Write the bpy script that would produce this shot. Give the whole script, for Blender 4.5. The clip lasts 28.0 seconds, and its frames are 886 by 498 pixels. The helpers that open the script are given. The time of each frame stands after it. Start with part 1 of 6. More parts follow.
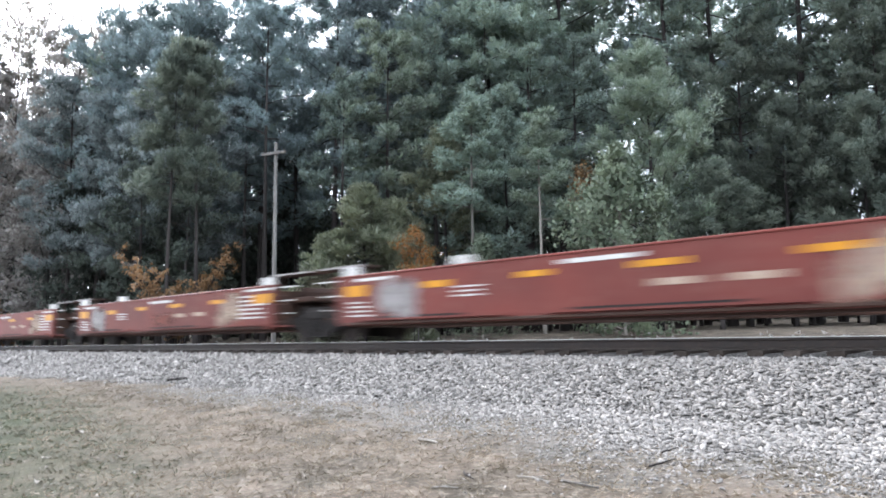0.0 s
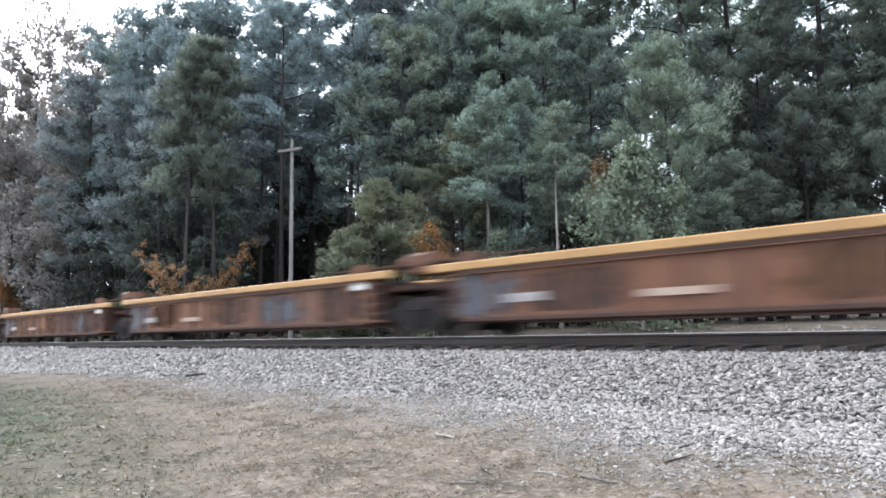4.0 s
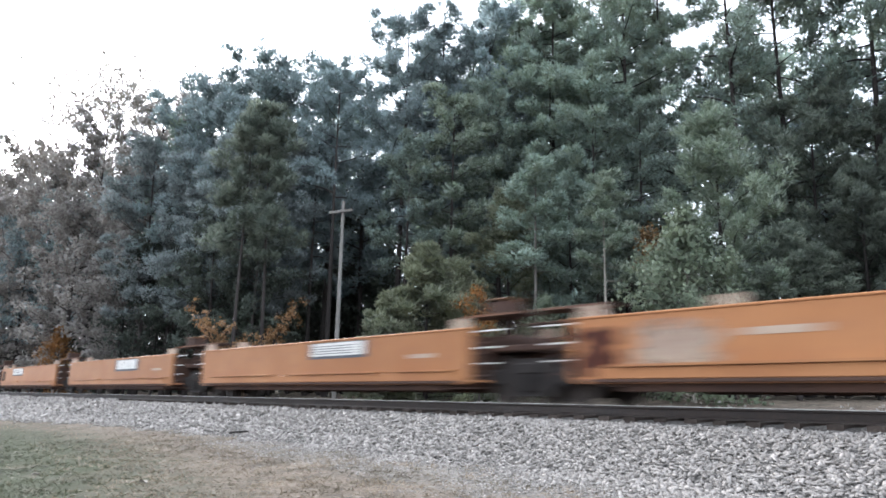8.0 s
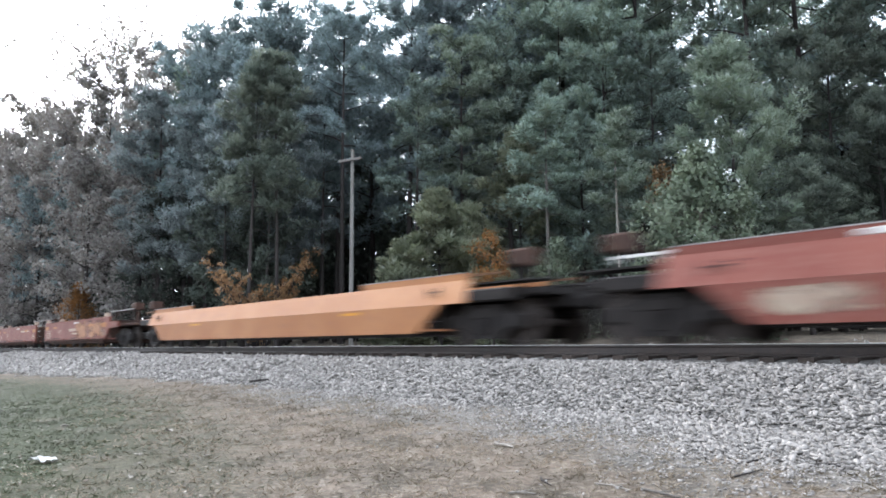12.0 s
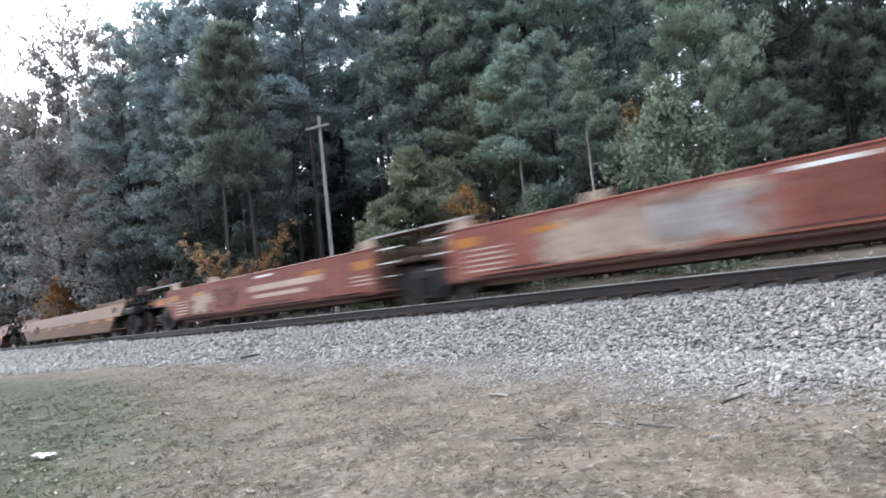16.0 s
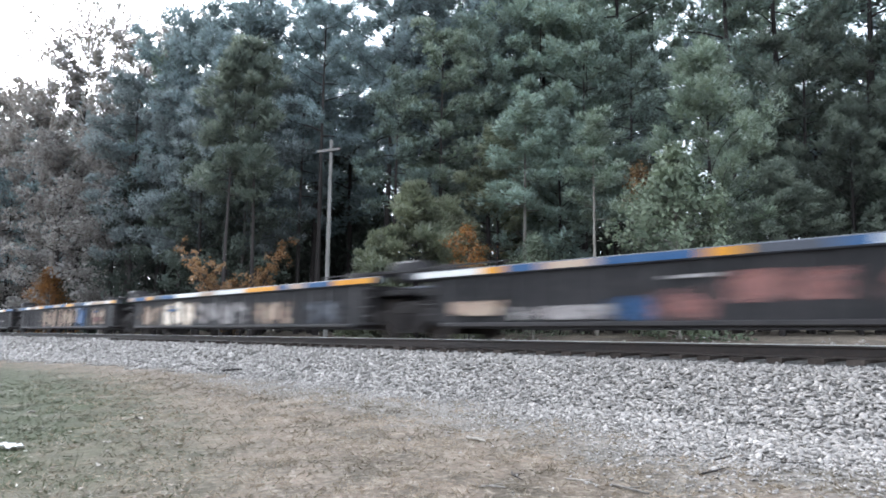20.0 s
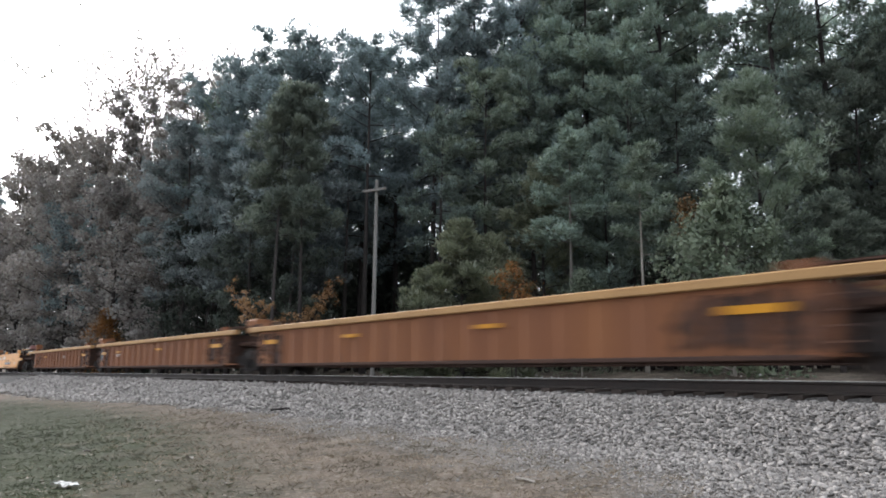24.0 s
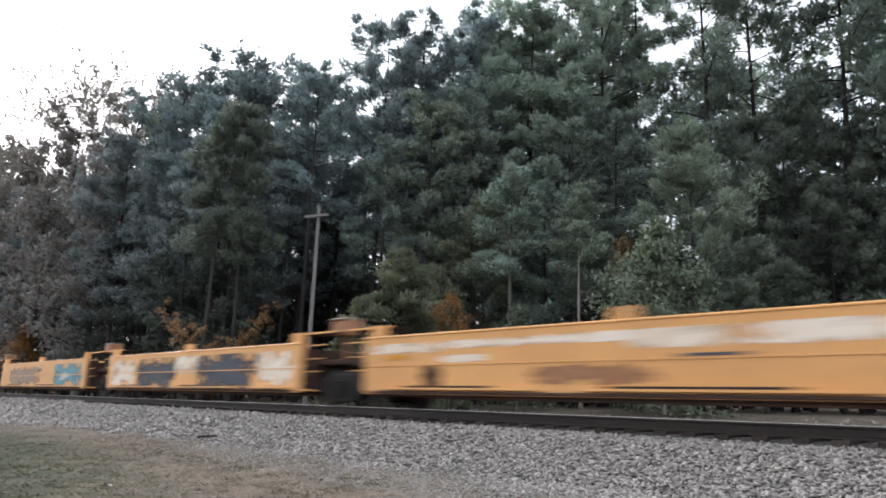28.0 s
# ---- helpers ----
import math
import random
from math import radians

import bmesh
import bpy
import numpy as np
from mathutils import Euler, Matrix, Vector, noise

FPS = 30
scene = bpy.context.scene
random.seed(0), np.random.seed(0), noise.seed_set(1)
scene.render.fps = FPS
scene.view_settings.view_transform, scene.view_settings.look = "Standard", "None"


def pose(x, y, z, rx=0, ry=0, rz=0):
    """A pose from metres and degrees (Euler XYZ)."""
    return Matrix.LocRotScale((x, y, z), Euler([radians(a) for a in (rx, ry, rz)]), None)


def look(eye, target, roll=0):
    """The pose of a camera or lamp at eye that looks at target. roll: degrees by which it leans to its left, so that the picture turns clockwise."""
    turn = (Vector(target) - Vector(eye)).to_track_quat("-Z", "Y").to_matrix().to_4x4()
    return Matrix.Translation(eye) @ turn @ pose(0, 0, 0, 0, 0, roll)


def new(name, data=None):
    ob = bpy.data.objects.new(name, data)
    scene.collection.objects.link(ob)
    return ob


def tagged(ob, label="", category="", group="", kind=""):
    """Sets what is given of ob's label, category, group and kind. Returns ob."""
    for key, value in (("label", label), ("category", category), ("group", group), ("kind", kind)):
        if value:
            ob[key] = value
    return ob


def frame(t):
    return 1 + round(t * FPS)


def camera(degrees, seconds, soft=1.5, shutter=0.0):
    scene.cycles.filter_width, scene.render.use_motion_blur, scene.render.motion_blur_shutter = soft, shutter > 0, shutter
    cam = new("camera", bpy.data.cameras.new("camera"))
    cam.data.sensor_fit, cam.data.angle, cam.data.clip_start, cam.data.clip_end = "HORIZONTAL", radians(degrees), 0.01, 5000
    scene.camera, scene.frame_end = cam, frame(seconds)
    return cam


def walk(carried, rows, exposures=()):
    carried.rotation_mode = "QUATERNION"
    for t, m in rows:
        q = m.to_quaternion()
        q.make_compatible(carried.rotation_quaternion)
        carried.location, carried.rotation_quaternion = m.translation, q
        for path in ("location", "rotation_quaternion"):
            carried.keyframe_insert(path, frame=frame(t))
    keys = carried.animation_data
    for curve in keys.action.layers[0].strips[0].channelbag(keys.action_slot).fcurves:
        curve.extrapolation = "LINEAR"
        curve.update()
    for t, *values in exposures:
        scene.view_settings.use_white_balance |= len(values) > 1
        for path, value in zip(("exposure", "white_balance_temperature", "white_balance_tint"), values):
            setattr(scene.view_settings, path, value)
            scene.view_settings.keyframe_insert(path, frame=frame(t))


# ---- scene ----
cam = camera(62.6, 28.0, 1.7, 0.85)

# eye height over the rail head, and the turn of the hand-held camera: seconds, rx, ry, rz
EYE = (0.0, 0.0, 0.04)
TURNS = [
    (0, 97.05, 0.83, 44.08),
    (0.5, 97.70, 1.69, 43.95),
    (1, 96.71, 1.10, 44.03),
    (1.5, 96.38, 0.87, 44.55),
    (2, 96.93, 0.94, 45.35),
    (2.5, 97.07, 0.79, 45.89),
    (4.5, 96.51, 1.07, 45.26),
    (5, 96.27, 1.16, 45.43),
    (5.5, 96.85, 2.34, 44.88),
    (6, 97.92, 1.55, 45.62),
    (6.5, 98.28, 1.52, 47.28),
    (7, 97.99, 2.42, 46.06),
    (7.5, 98.35, 0.39, 48.18),
    (7.8, 101.24, -1.49, 47.83),
    (8, 101.69, -1.06, 48.77),
    (8.2, 101.54, -1.04, 47.99),
    (8.5, 99.00, 1.88, 50.45),
    (8.7, 97.75, -0.34, 48.50),
    (9, 95.50, -0.90, 49.16),
    (9.5, 95.32, -0.12, 48.96),
    (10, 95.80, 0.42, 49.85),
    (10.5, 94.88, 1.53, 51.63),
    (11, 97.49, -0.77, 50.06),
    (11.5, 97.35, -0.18, 50.15),
    (13.5, 97.66, 2.38, 49.27),
    (14, 96.31, 3.37, 49.92),
    (14.5, 95.13, 3.52, 49.77),
    (15, 94.26, 5.00, 51.80),
    (15.5, 93.31, 6.63, 49.91),
    (16, 94.05, 6.13, 48.85),
    (16.5, 94.24, 4.35, 48.72),
    (17, 97.09, 2.43, 48.32),
    (17.5, 97.68, 1.96, 46.25),
    (18, 96.73, 1.30, 46.24),
    (18.5, 96.87, 1.10, 46.95),
    (19, 96.75, 0.32, 47.40),
    (19.5, 96.96, 0.12, 47.58),
    (20, 96.92, -0.71, 47.98),
    (20.5, 96.58, -0.67, 49.23),
    (21, 96.17, 0.49, 49.36),
    (21.5, 98.02, -1.83, 51.14),
    (22, 96.92, -2.05, 51.97),
    (22.5, 97.48, -0.55, 52.78),
    (24.5, 100.20, -0.70, 51.38),
    (25, 99.91, -1.69, 50.46),
    (25.5, 101.13, -1.83, 48.45),
    (26, 101.90, -1.67, 48.80),
    (26.5, 101.34, -1.67, 46.51),
    (27, 102.02, -1.88, 47.09),
    (27.5, 102.45, -2.00, 47.41),
    (28, 102.32, -1.99, 46.59),
]
walk(cam, [(t, pose(*EYE, rx, ry, rz)) for t, rx, ry, rz in TURNS],
     exposures=[(0.0, 2.09, 5930, 11), (7.0, 1.99, 5930, 11), (8.0, 1.90, 5970, 11), (9.0, 1.66, 6090, 12), (10.0, 1.92, 5930, 11), (11.0, 1.87, 5870, 10), (13.5, 1.82, 5880, 10), (15.0, 1.85, 5890, 11), (16.5, 1.95, 5830, 10), (20.0, 1.99, 5830, 10), (22.0, 1.76, 5930, 10), (22.5, 1.76, 5950, 10), (24.5, 1.03, 6250, 12), (25.5, 1.15, 6220, 12), (28.0, 1.16, 6220, 12)])

# ---- world and light ----
world = bpy.data.worlds.new("world")
scene.world = world
world.use_nodes = True
wn = world.node_tree.nodes
sky = wn.new("ShaderNodeTexSky")
sky.sky_type = "NISHITA"
sky.sun_disc = False
SUN_EL, SUN_AZ = 27.0, 84.0      # azimuth counted from the far side of the track towards the oncoming train
sky.sun_elevation = radians(SUN_EL)
sky.sun_rotation = radians(-SUN_AZ)
sky.air_density, sky.dust_density, sky.ozone_density = 1.0, 6.0, 1.0
# overcast: the clear sky's colour is mostly washed out to grey-white
grey = wn.new("ShaderNodeHueSaturation")
grey.inputs["Saturation"].default_value = 0.22
world.node_tree.links.new(sky.outputs["Color"], grey.inputs["Color"])
# an even cloud cover lies over it
cloud = wn.new("ShaderNodeMixRGB")
cloud.inputs["Fac"].default_value = 0.7
cloud.inputs["Color2"].default_value = (5.7, 6.1, 6.5, 1)
world.node_tree.links.new(grey.outputs["Color"], cloud.inputs["Color1"])
bg = wn["Background"]
world.node_tree.links.new(cloud.outputs["Color"], bg.inputs["Color"])
bg.inputs["Strength"].default_value = 0.15

sun_data = bpy.data.lights.new("sun", "SUN")
sun_data.energy, sun_data.angle, sun_data.color = 1.5, radians(14), (1.0, 0.96, 0.90)
sun = new("sun", sun_data)
sx, sy = -math.sin(radians(SUN_AZ)), math.cos(radians(SUN_AZ))
sun.matrix_world = look((60 * sx, 60 * sy, 60 * math.tan(radians(SUN_EL))), (0, 0, 0))


# ---- materials ----
def ramp_mat(name, c1, c2, scale=2.0, rough=0.7, bump=0.0, bump_scale=40.0, metal=0.0, c3=None, stretch=(1, 1, 1), amount=0.5, jitter=0.0, island=0.0):
    """Two colours mixed by a broad noise, a third worn in by a finer one, with relief."""
    m = bpy.data.materials.new(name)
    m.use_nodes = True
    n, l = m.node_tree.nodes, m.node_tree.links
    b = n["Principled BSDF"]
    b.inputs["Roughness"].default_value = rough
    b.inputs["Metallic"].default_value = metal
    b.inputs["Specular IOR Level"].default_value = 0.5 if metal else 0.1
    tc, mp = n.new("ShaderNodeTexCoord"), n.new("ShaderNodeMapping")
    mp.inputs["Scale"].default_value = stretch
    l.new(tc.outputs["Object"], mp.inputs["Vector"])
    big, small = n.new("ShaderNodeTexNoise"), n.new("ShaderNodeTexNoise")
    big.inputs["Scale"].default_value, big.inputs["Detail"].default_value = scale, 6
    small.inputs["Scale"].default_value, small.inputs["Detail"].default_value = scale * 7, 8
    l.new(mp.outputs["Vector"], big.inputs["Vector"])
    l.new(mp.outputs["Vector"], small.inputs["Vector"])
    r1 = n.new("ShaderNodeValToRGB")
    r1.color_ramp.elements[0].position, r1.color_ramp.elements[1].position = 0.36, 0.64
    r1.color_ramp.elements[0].color, r1.color_ramp.elements[1].color = (*c1, 1), (*c2, 1)
    l.new(big.outputs["Fac"], r1.inputs["Fac"])
    mix = n.new("ShaderNodeMixRGB")
    r2 = n.new("ShaderNodeValToRGB")
    r2.color_ramp.elements[0].position, r2.color_ramp.elements[1].position = 0.5, 0.72
    r2.color_ramp.elements[0].color, r2.color_ramp.elements[1].color = (0, 0, 0, 1), (amount, amount, amount, 1)
    l.new(small.outputs["Fac"], r2.inputs["Fac"])
    l.new(r2.outputs["Color"], mix.inputs["Fac"])
    l.new(r1.outputs["Color"], mix.inputs["Color1"])
    mix.inputs["Color2"].default_value = (*(c3 or [0.55 * v for v in c1]), 1)
    last = mix.outputs["Color"]
    if jitter or island:
        hsv = n.new("ShaderNodeHueSaturation")
        mr = n.new("ShaderNodeMapRange")
        src = n.new("ShaderNodeObjectInfo").outputs["Random"] if jitter else n.new("ShaderNodeNewGeometry").outputs["Random Per Island"]
        j = jitter or island
        mr.inputs["To Min"].default_value, mr.inputs["To Max"].default_value = 1 - j, 1 + j
        l.new(src, mr.inputs["Value"])
        l.new(mr.outputs["Result"], hsv.inputs["Value"])
        l.new(last, hsv.inputs["Color"])
        last = hsv.outputs["Color"]
    l.new(last, b.inputs["Base Color"])
    if bump:
        fine, bp = n.new("ShaderNodeTexNoise"), n.new("ShaderNodeBump")
        fine.inputs["Scale"].default_value, fine.inputs["Detail"].default_value = bump_scale, 6
        bp.inputs["Strength"].default_value, bp.inputs["Distance"].default_value = bump, 0.02
        l.new(mp.outputs["Vector"], fine.inputs["Vector"])
        l.new(fine.outputs["Fac"], bp.inputs["Height"])
        l.new(bp.outputs["Normal"], b.inputs["Normal"])
    return m


def leaf_mat(name, c1, c2, rough=0.6, spread=0.35, trans=0.25, haze=0.0, haze_tint=(0.92, 1.0, 0.93)):
    """Foliage: every leaf or needle tuft its own tone, some light shining through."""
    m = bpy.data.materials.new(name)
    m.use_nodes = True
    n, l = m.node_tree.nodes, m.node_tree.links
    b = n["Principled BSDF"]
    b.inputs["Roughness"].default_value = rough
    # sheen that lays a haze-like veil over needles and leaves
    b.inputs["Sheen Weight"].default_value, b.inputs["Sheen Roughness"].default_value = haze, 0.6
    b.inputs["Sheen Tint"].default_value = (*haze_tint, 1)
    geo, info, noi = n.new("ShaderNodeNewGeometry"), n.new("ShaderNodeObjectInfo"), n.new("ShaderNodeTexNoise")
    tc = n.new("ShaderNodeTexCoord")
    noi.inputs["Scale"].default_value = 0.85
    l.new(tc.outputs["Object"], noi.inputs["Vector"])
    add = n.new("ShaderNodeMath")
    add.operation = "MULTIPLY_ADD"
    add.inputs[1].default_value = 0.12
    l.new(geo.outputs["Random Per Island"], add.inputs[0])
    l.new(noi.outputs["Fac"], add.inputs[2])
    r = n.new("ShaderNodeValToRGB")
    r.color_ramp.elements[0].position, r.color_ramp.elements[1].position = 0.42, 0.80
    r.color_ramp.elements[0].color, r.color_ramp.elements[1].color = (*c1, 1), (*c2, 1)
    l.new(add.outputs[0], r.inputs["Fac"])
    hsv, mr = n.new("ShaderNodeHueSaturation"), n.new("ShaderNodeMapRange")
    mr.inputs["To Min"].default_value, mr.inputs["To Max"].default_value = 1 - spread, 1 + spread
    l.new(info.outputs["Random"], mr.inputs["Value"])
    l.new(mr.outputs["Result"], hsv.inputs["Value"])
    l.new(r.outputs["Color"], hsv.inputs["Color"])
    l.new(hsv.outputs["Color"], b.inputs["Base Color"])
    tr, ms = n.new("ShaderNodeBsdfTranslucent"), n.new("ShaderNodeMixShader")
    l.new(hsv.outputs["Color"], tr.inputs["Color"])
    ms.inputs["Fac"].default_value = trans
    l.new(b.outputs["BSDF"], ms.inputs[1])
    l.new(tr.outputs["BSDF"], ms.inputs[2])
    l.new(ms.outputs["Shader"], n["Material Output"].inputs["Surface"])
    return m


M = {
    "maroon": ramp_mat("maroon_paint", (0.160, 0.044, 0.035), (0.120, 0.036, 0.030), 0.7, 0.55, 0.05, 30, c3=(0.184, 0.085, 0.068), amount=0.5, jitter=0.12),
    "maroon_faded": ramp_mat("faded_maroon_paint", (0.178, 0.062, 0.046), (0.145, 0.046, 0.035), 1.2, 0.6, 0.05, 30, c3=(0.226, 0.129, 0.102), amount=0.6, jitter=0.12),
    "rust": ramp_mat("rusty_brown_steel", (0.140, 0.068, 0.042), (0.094, 0.056, 0.044), 0.8, 0.75, 0.15, 40, c3=(0.200, 0.108, 0.062), stretch=(0.7, 1, 0.3), amount=0.7, jitter=0.2),
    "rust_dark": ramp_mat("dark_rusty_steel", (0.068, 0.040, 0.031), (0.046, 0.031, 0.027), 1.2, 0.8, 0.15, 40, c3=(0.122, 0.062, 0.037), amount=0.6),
    "chord_yellow": ramp_mat("weathered_yellow_paint", (0.420, 0.252, 0.110), (0.340, 0.200, 0.090), 2.2, 0.6, 0.05, 30, c3=(0.180, 0.092, 0.050), amount=0.85),
    "orange": ramp_mat("weathered_orange_paint", (0.322, 0.150, 0.066), (0.270, 0.117, 0.050), 0.55, 0.55, 0.05, 30, c3=(0.230, 0.106, 0.058), amount=0.6, jitter=0.1),
    "tan": ramp_mat("dull_tan_paint", (0.117, 0.058, 0.028), (0.086, 0.046, 0.027), 0.7, 0.6, 0.05, 30, c3=(0.083, 0.043, 0.027), amount=0.5),
    "brick": ramp_mat("brick_red_paint", (0.077, 0.023, 0.015), (0.064, 0.019, 0.013), 0.7, 0.55, 0.05, 30, c3=(0.105, 0.047, 0.028), amount=0.5),
    "black": ramp_mat("grimy_black_paint", (0.024, 0.023, 0.024), (0.040, 0.036, 0.036), 0.8, 0.6, 0.08, 30, c3=(0.079, 0.069, 0.063), amount=0.6),
    "grey": ramp_mat("faded_grey_paint", (0.044, 0.041, 0.042), (0.022, 0.021, 0.022), 0.7, 0.65, 0.05, 30, c3=(0.093, 0.084, 0.080), amount=0.5, jitter=0.3),
    "brown": ramp_mat("oxide_brown_paint", (0.228, 0.098, 0.044), (0.172, 0.074, 0.040), 0.6, 0.65, 0.08, 30, c3=(0.125, 0.058, 0.038), stretch=(1.2, 1, 0.15), amount=0.7, jitter=0.1),
    "yellow": ramp_mat("freight_yellow_paint", (0.679, 0.358, 0.138), (0.606, 0.307, 0.119), 0.7, 0.5, 0.04, 30, c3=(0.459, 0.258, 0.111), amount=0.5, jitter=0.06),
    "chalk": ramp_mat("warm_white_spray", (0.84, 0.74, 0.63), (0.74, 0.60, 0.46), 1.6, 0.65, c3=(0.62, 0.44, 0.30), amount=0.6),
    "white": ramp_mat("chalky_white_paint", (0.634, 0.616, 0.581), (0.528, 0.510, 0.484), 2.5, 0.6, c3=(0.275, 0.232, 0.209), amount=0.6),
    "ash": ramp_mat("broken_grey_white_spray", (0.319, 0.294, 0.282), (0.202, 0.172, 0.165), 2.2, 0.65, c3=(0.392, 0.380, 0.368), amount=0.7),
    "cream": ramp_mat("faded_cream_paint", (0.380, 0.306, 0.232), (0.306, 0.221, 0.172), 1.6, 0.65, c3=(0.275, 0.135, 0.104), amount=0.7),
    "amber_dull": ramp_mat("dull_orange_reflector_tape", (0.335, 0.135, 0.028), (0.270, 0.105, 0.028), 3.0, 0.5, c3=(0.190, 0.090, 0.045), amount=0.7),
    "amber": ramp_mat("amber_reflector_tape", (0.522, 0.241, 0.020), (0.468, 0.201, 0.020), 3.0, 0.4, c3=(0.368, 0.167, 0.033), amount=0.3),
    "blue": ramp_mat("blue_paint", (0.021, 0.062, 0.141), (0.031, 0.077, 0.165), 1.5, 0.5, c3=(0.122, 0.135, 0.184), amount=0.4),
    "teal": ramp_mat("sprayed_teal_paint", (0.098, 0.257, 0.282), (0.074, 0.202, 0.245), 2.0, 0.5, c3=(0.275, 0.337, 0.337), amount=0.5),
    "smudge": ramp_mat("brownish_smudged_paint", (0.306, 0.153, 0.085), (0.368, 0.190, 0.098), 1.6, 0.6, c3=(0.257, 0.122, 0.092), amount=0.6),
    "slate": ramp_mat("sprayed_slate_paint", (0.052, 0.055, 0.068), (0.074, 0.077, 0.085), 2.0, 0.6, c3=(0.153, 0.153, 0.165), amount=0.5),
    "pink": ramp_mat("sprayed_pink_paint", (0.257, 0.122, 0.104), (0.184, 0.092, 0.083), 2.0, 0.6, c3=(0.122, 0.092, 0.092), amount=0.5),
    "iron": ramp_mat("greasy_dark_iron", (0.018, 0.016, 0.016), (0.028, 0.024, 0.022), 3.0, 0.7, 0.1, 60, c3=(0.044, 0.034, 0.027), amount=0.4),
    "wheel": ramp_mat("brown_wheel_steel", (0.046, 0.033, 0.027), (0.033, 0.026, 0.023), 4.0, 0.6, c3=(0.104, 0.078, 0.065), metal=0.4, amount=0.4),
    "railsteel": ramp_mat("rail_steel", (0.036, 0.025, 0.020), (0.026, 0.020, 0.017), 2.0, 0.7, 0.08, 60, c3=(0.060, 0.037, 0.028), metal=0.1, amount=0.5),
    "railhead": ramp_mat("polished_rail_head", (0.60, 0.58, 0.55), (0.50, 0.48, 0.46), 1.0, 0.3, metal=0.7, c3=(0.25, 0.22, 0.2), amount=0.3),
    "tie": ramp_mat("creosoted_timber", (0.041, 0.032, 0.027), (0.064, 0.053, 0.045), 3.0, 0.85, 0.3, 50, c3=(0.098, 0.079, 0.068), stretch=(1, 0.2, 1), amount=0.6, jitter=0.3),
    "bark": ramp_mat("pine_bark", (0.042, 0.036, 0.034), (0.030, 0.026, 0.025), 3.0, 0.9, 0.6, 18, c3=(0.064, 0.053, 0.046), stretch=(1, 1, 0.3), amount=0.6, jitter=0.25),
    "bark_pale": ramp_mat("pale_bark", (0.289, 0.264, 0.230), (0.221, 0.196, 0.170), 3.0, 0.9, 0.4, 18, c3=(0.085, 0.072, 0.064), stretch=(1, 1, 0.3), amount=0.6, jitter=0.2),
    "bark_grey": ramp_mat("grey_bark", (0.13, 0.118, 0.105), (0.10, 0.09, 0.08), 3.0, 0.9, 0.4, 18, c3=(0.07, 0.06, 0.055), stretch=(1, 1, 0.3), amount=0.6, jitter=0.2),
    "polewood": ramp_mat("silvered_pole_timber", (0.258, 0.245, 0.228), (0.197, 0.184, 0.170), 2.0, 0.85, 0.3, 30, c3=(0.095, 0.082, 0.068), stretch=(1, 1, 0.1), amount=0.5),
    "needles": leaf_mat("pine_needles", (0.144, 0.184, 0.132), (0.231, 0.269, 0.185), trans=0.55, haze=0.8, haze_tint=(0.80, 1.0, 0.96)),
    # the bluish haze over left and deeper pines is put into this colour
    "needles_haze": leaf_mat("shaded_pine_needles", (0.153, 0.203, 0.198), (0.223, 0.273, 0.260), trans=0.6, haze=1.0, haze_tint=(0.80, 0.94, 1.0)),
    # darker needle copy for the lower left crowns, shade kept in the colour
    "needles_shade": leaf_mat("deep_green_pine_needles", (0.136, 0.168, 0.160), (0.197, 0.225, 0.210), spread=0.2, trans=0.6, haze=0.9, haze_tint=(0.9, 0.97, 1.0)),
    "needles_dark": leaf_mat("dark_pine_needles", (0.090, 0.112, 0.086), (0.200, 0.228, 0.165), spread=0.15, trans=0.55, haze=0.15),
    "needles_olive": leaf_mat("olive_conifer_needles", (0.098, 0.115, 0.064), (0.215, 0.230, 0.125), spread=0.1, trans=0.55, haze=0.4, haze_tint=(1.0, 1.0, 0.85)),
    "needles_young": leaf_mat("young_pine_needles", (0.139, 0.189, 0.118), (0.223, 0.265, 0.160), spread=0.15, trans=0.55, haze=0.8),
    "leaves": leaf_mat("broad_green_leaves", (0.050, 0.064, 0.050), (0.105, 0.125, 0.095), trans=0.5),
    "leaves_pale": leaf_mat("pale_green_leaves", (0.085, 0.112, 0.068), (0.215, 0.250, 0.155), spread=0.1, trans=0.4, haze=0.1),
    "leaves_orange": leaf_mat("orange_autumn_leaves", (0.190, 0.088, 0.024), (0.400, 0.180, 0.046), spread=0.15, trans=0.45),
    "leaves_russet": leaf_mat("yellow_russet_leaves", (0.200, 0.115, 0.055), (0.350, 0.205, 0.095), spread=0.1, trans=0.5),
    "leaves_brown": leaf_mat("brown_autumn_leaves", (0.125, 0.078, 0.034), (0.290, 0.172, 0.068), spread=0.2, trans=0.4),
    "leaves_thin": leaf_mat("thin_tan_leaves", (0.22, 0.20, 0.175), (0.38, 0.345, 0.30), spread=0.1, trans=0.5),
    # base greyed to carry the haze over the far-left trees
    "leaves_dull": leaf_mat("dull_autumn_leaves", (0.155, 0.140, 0.122), (0.235, 0.208, 0.180), spread=0.15, trans=0.55, haze=0.7, haze_tint=(1.0, 0.96, 0.94)),
}


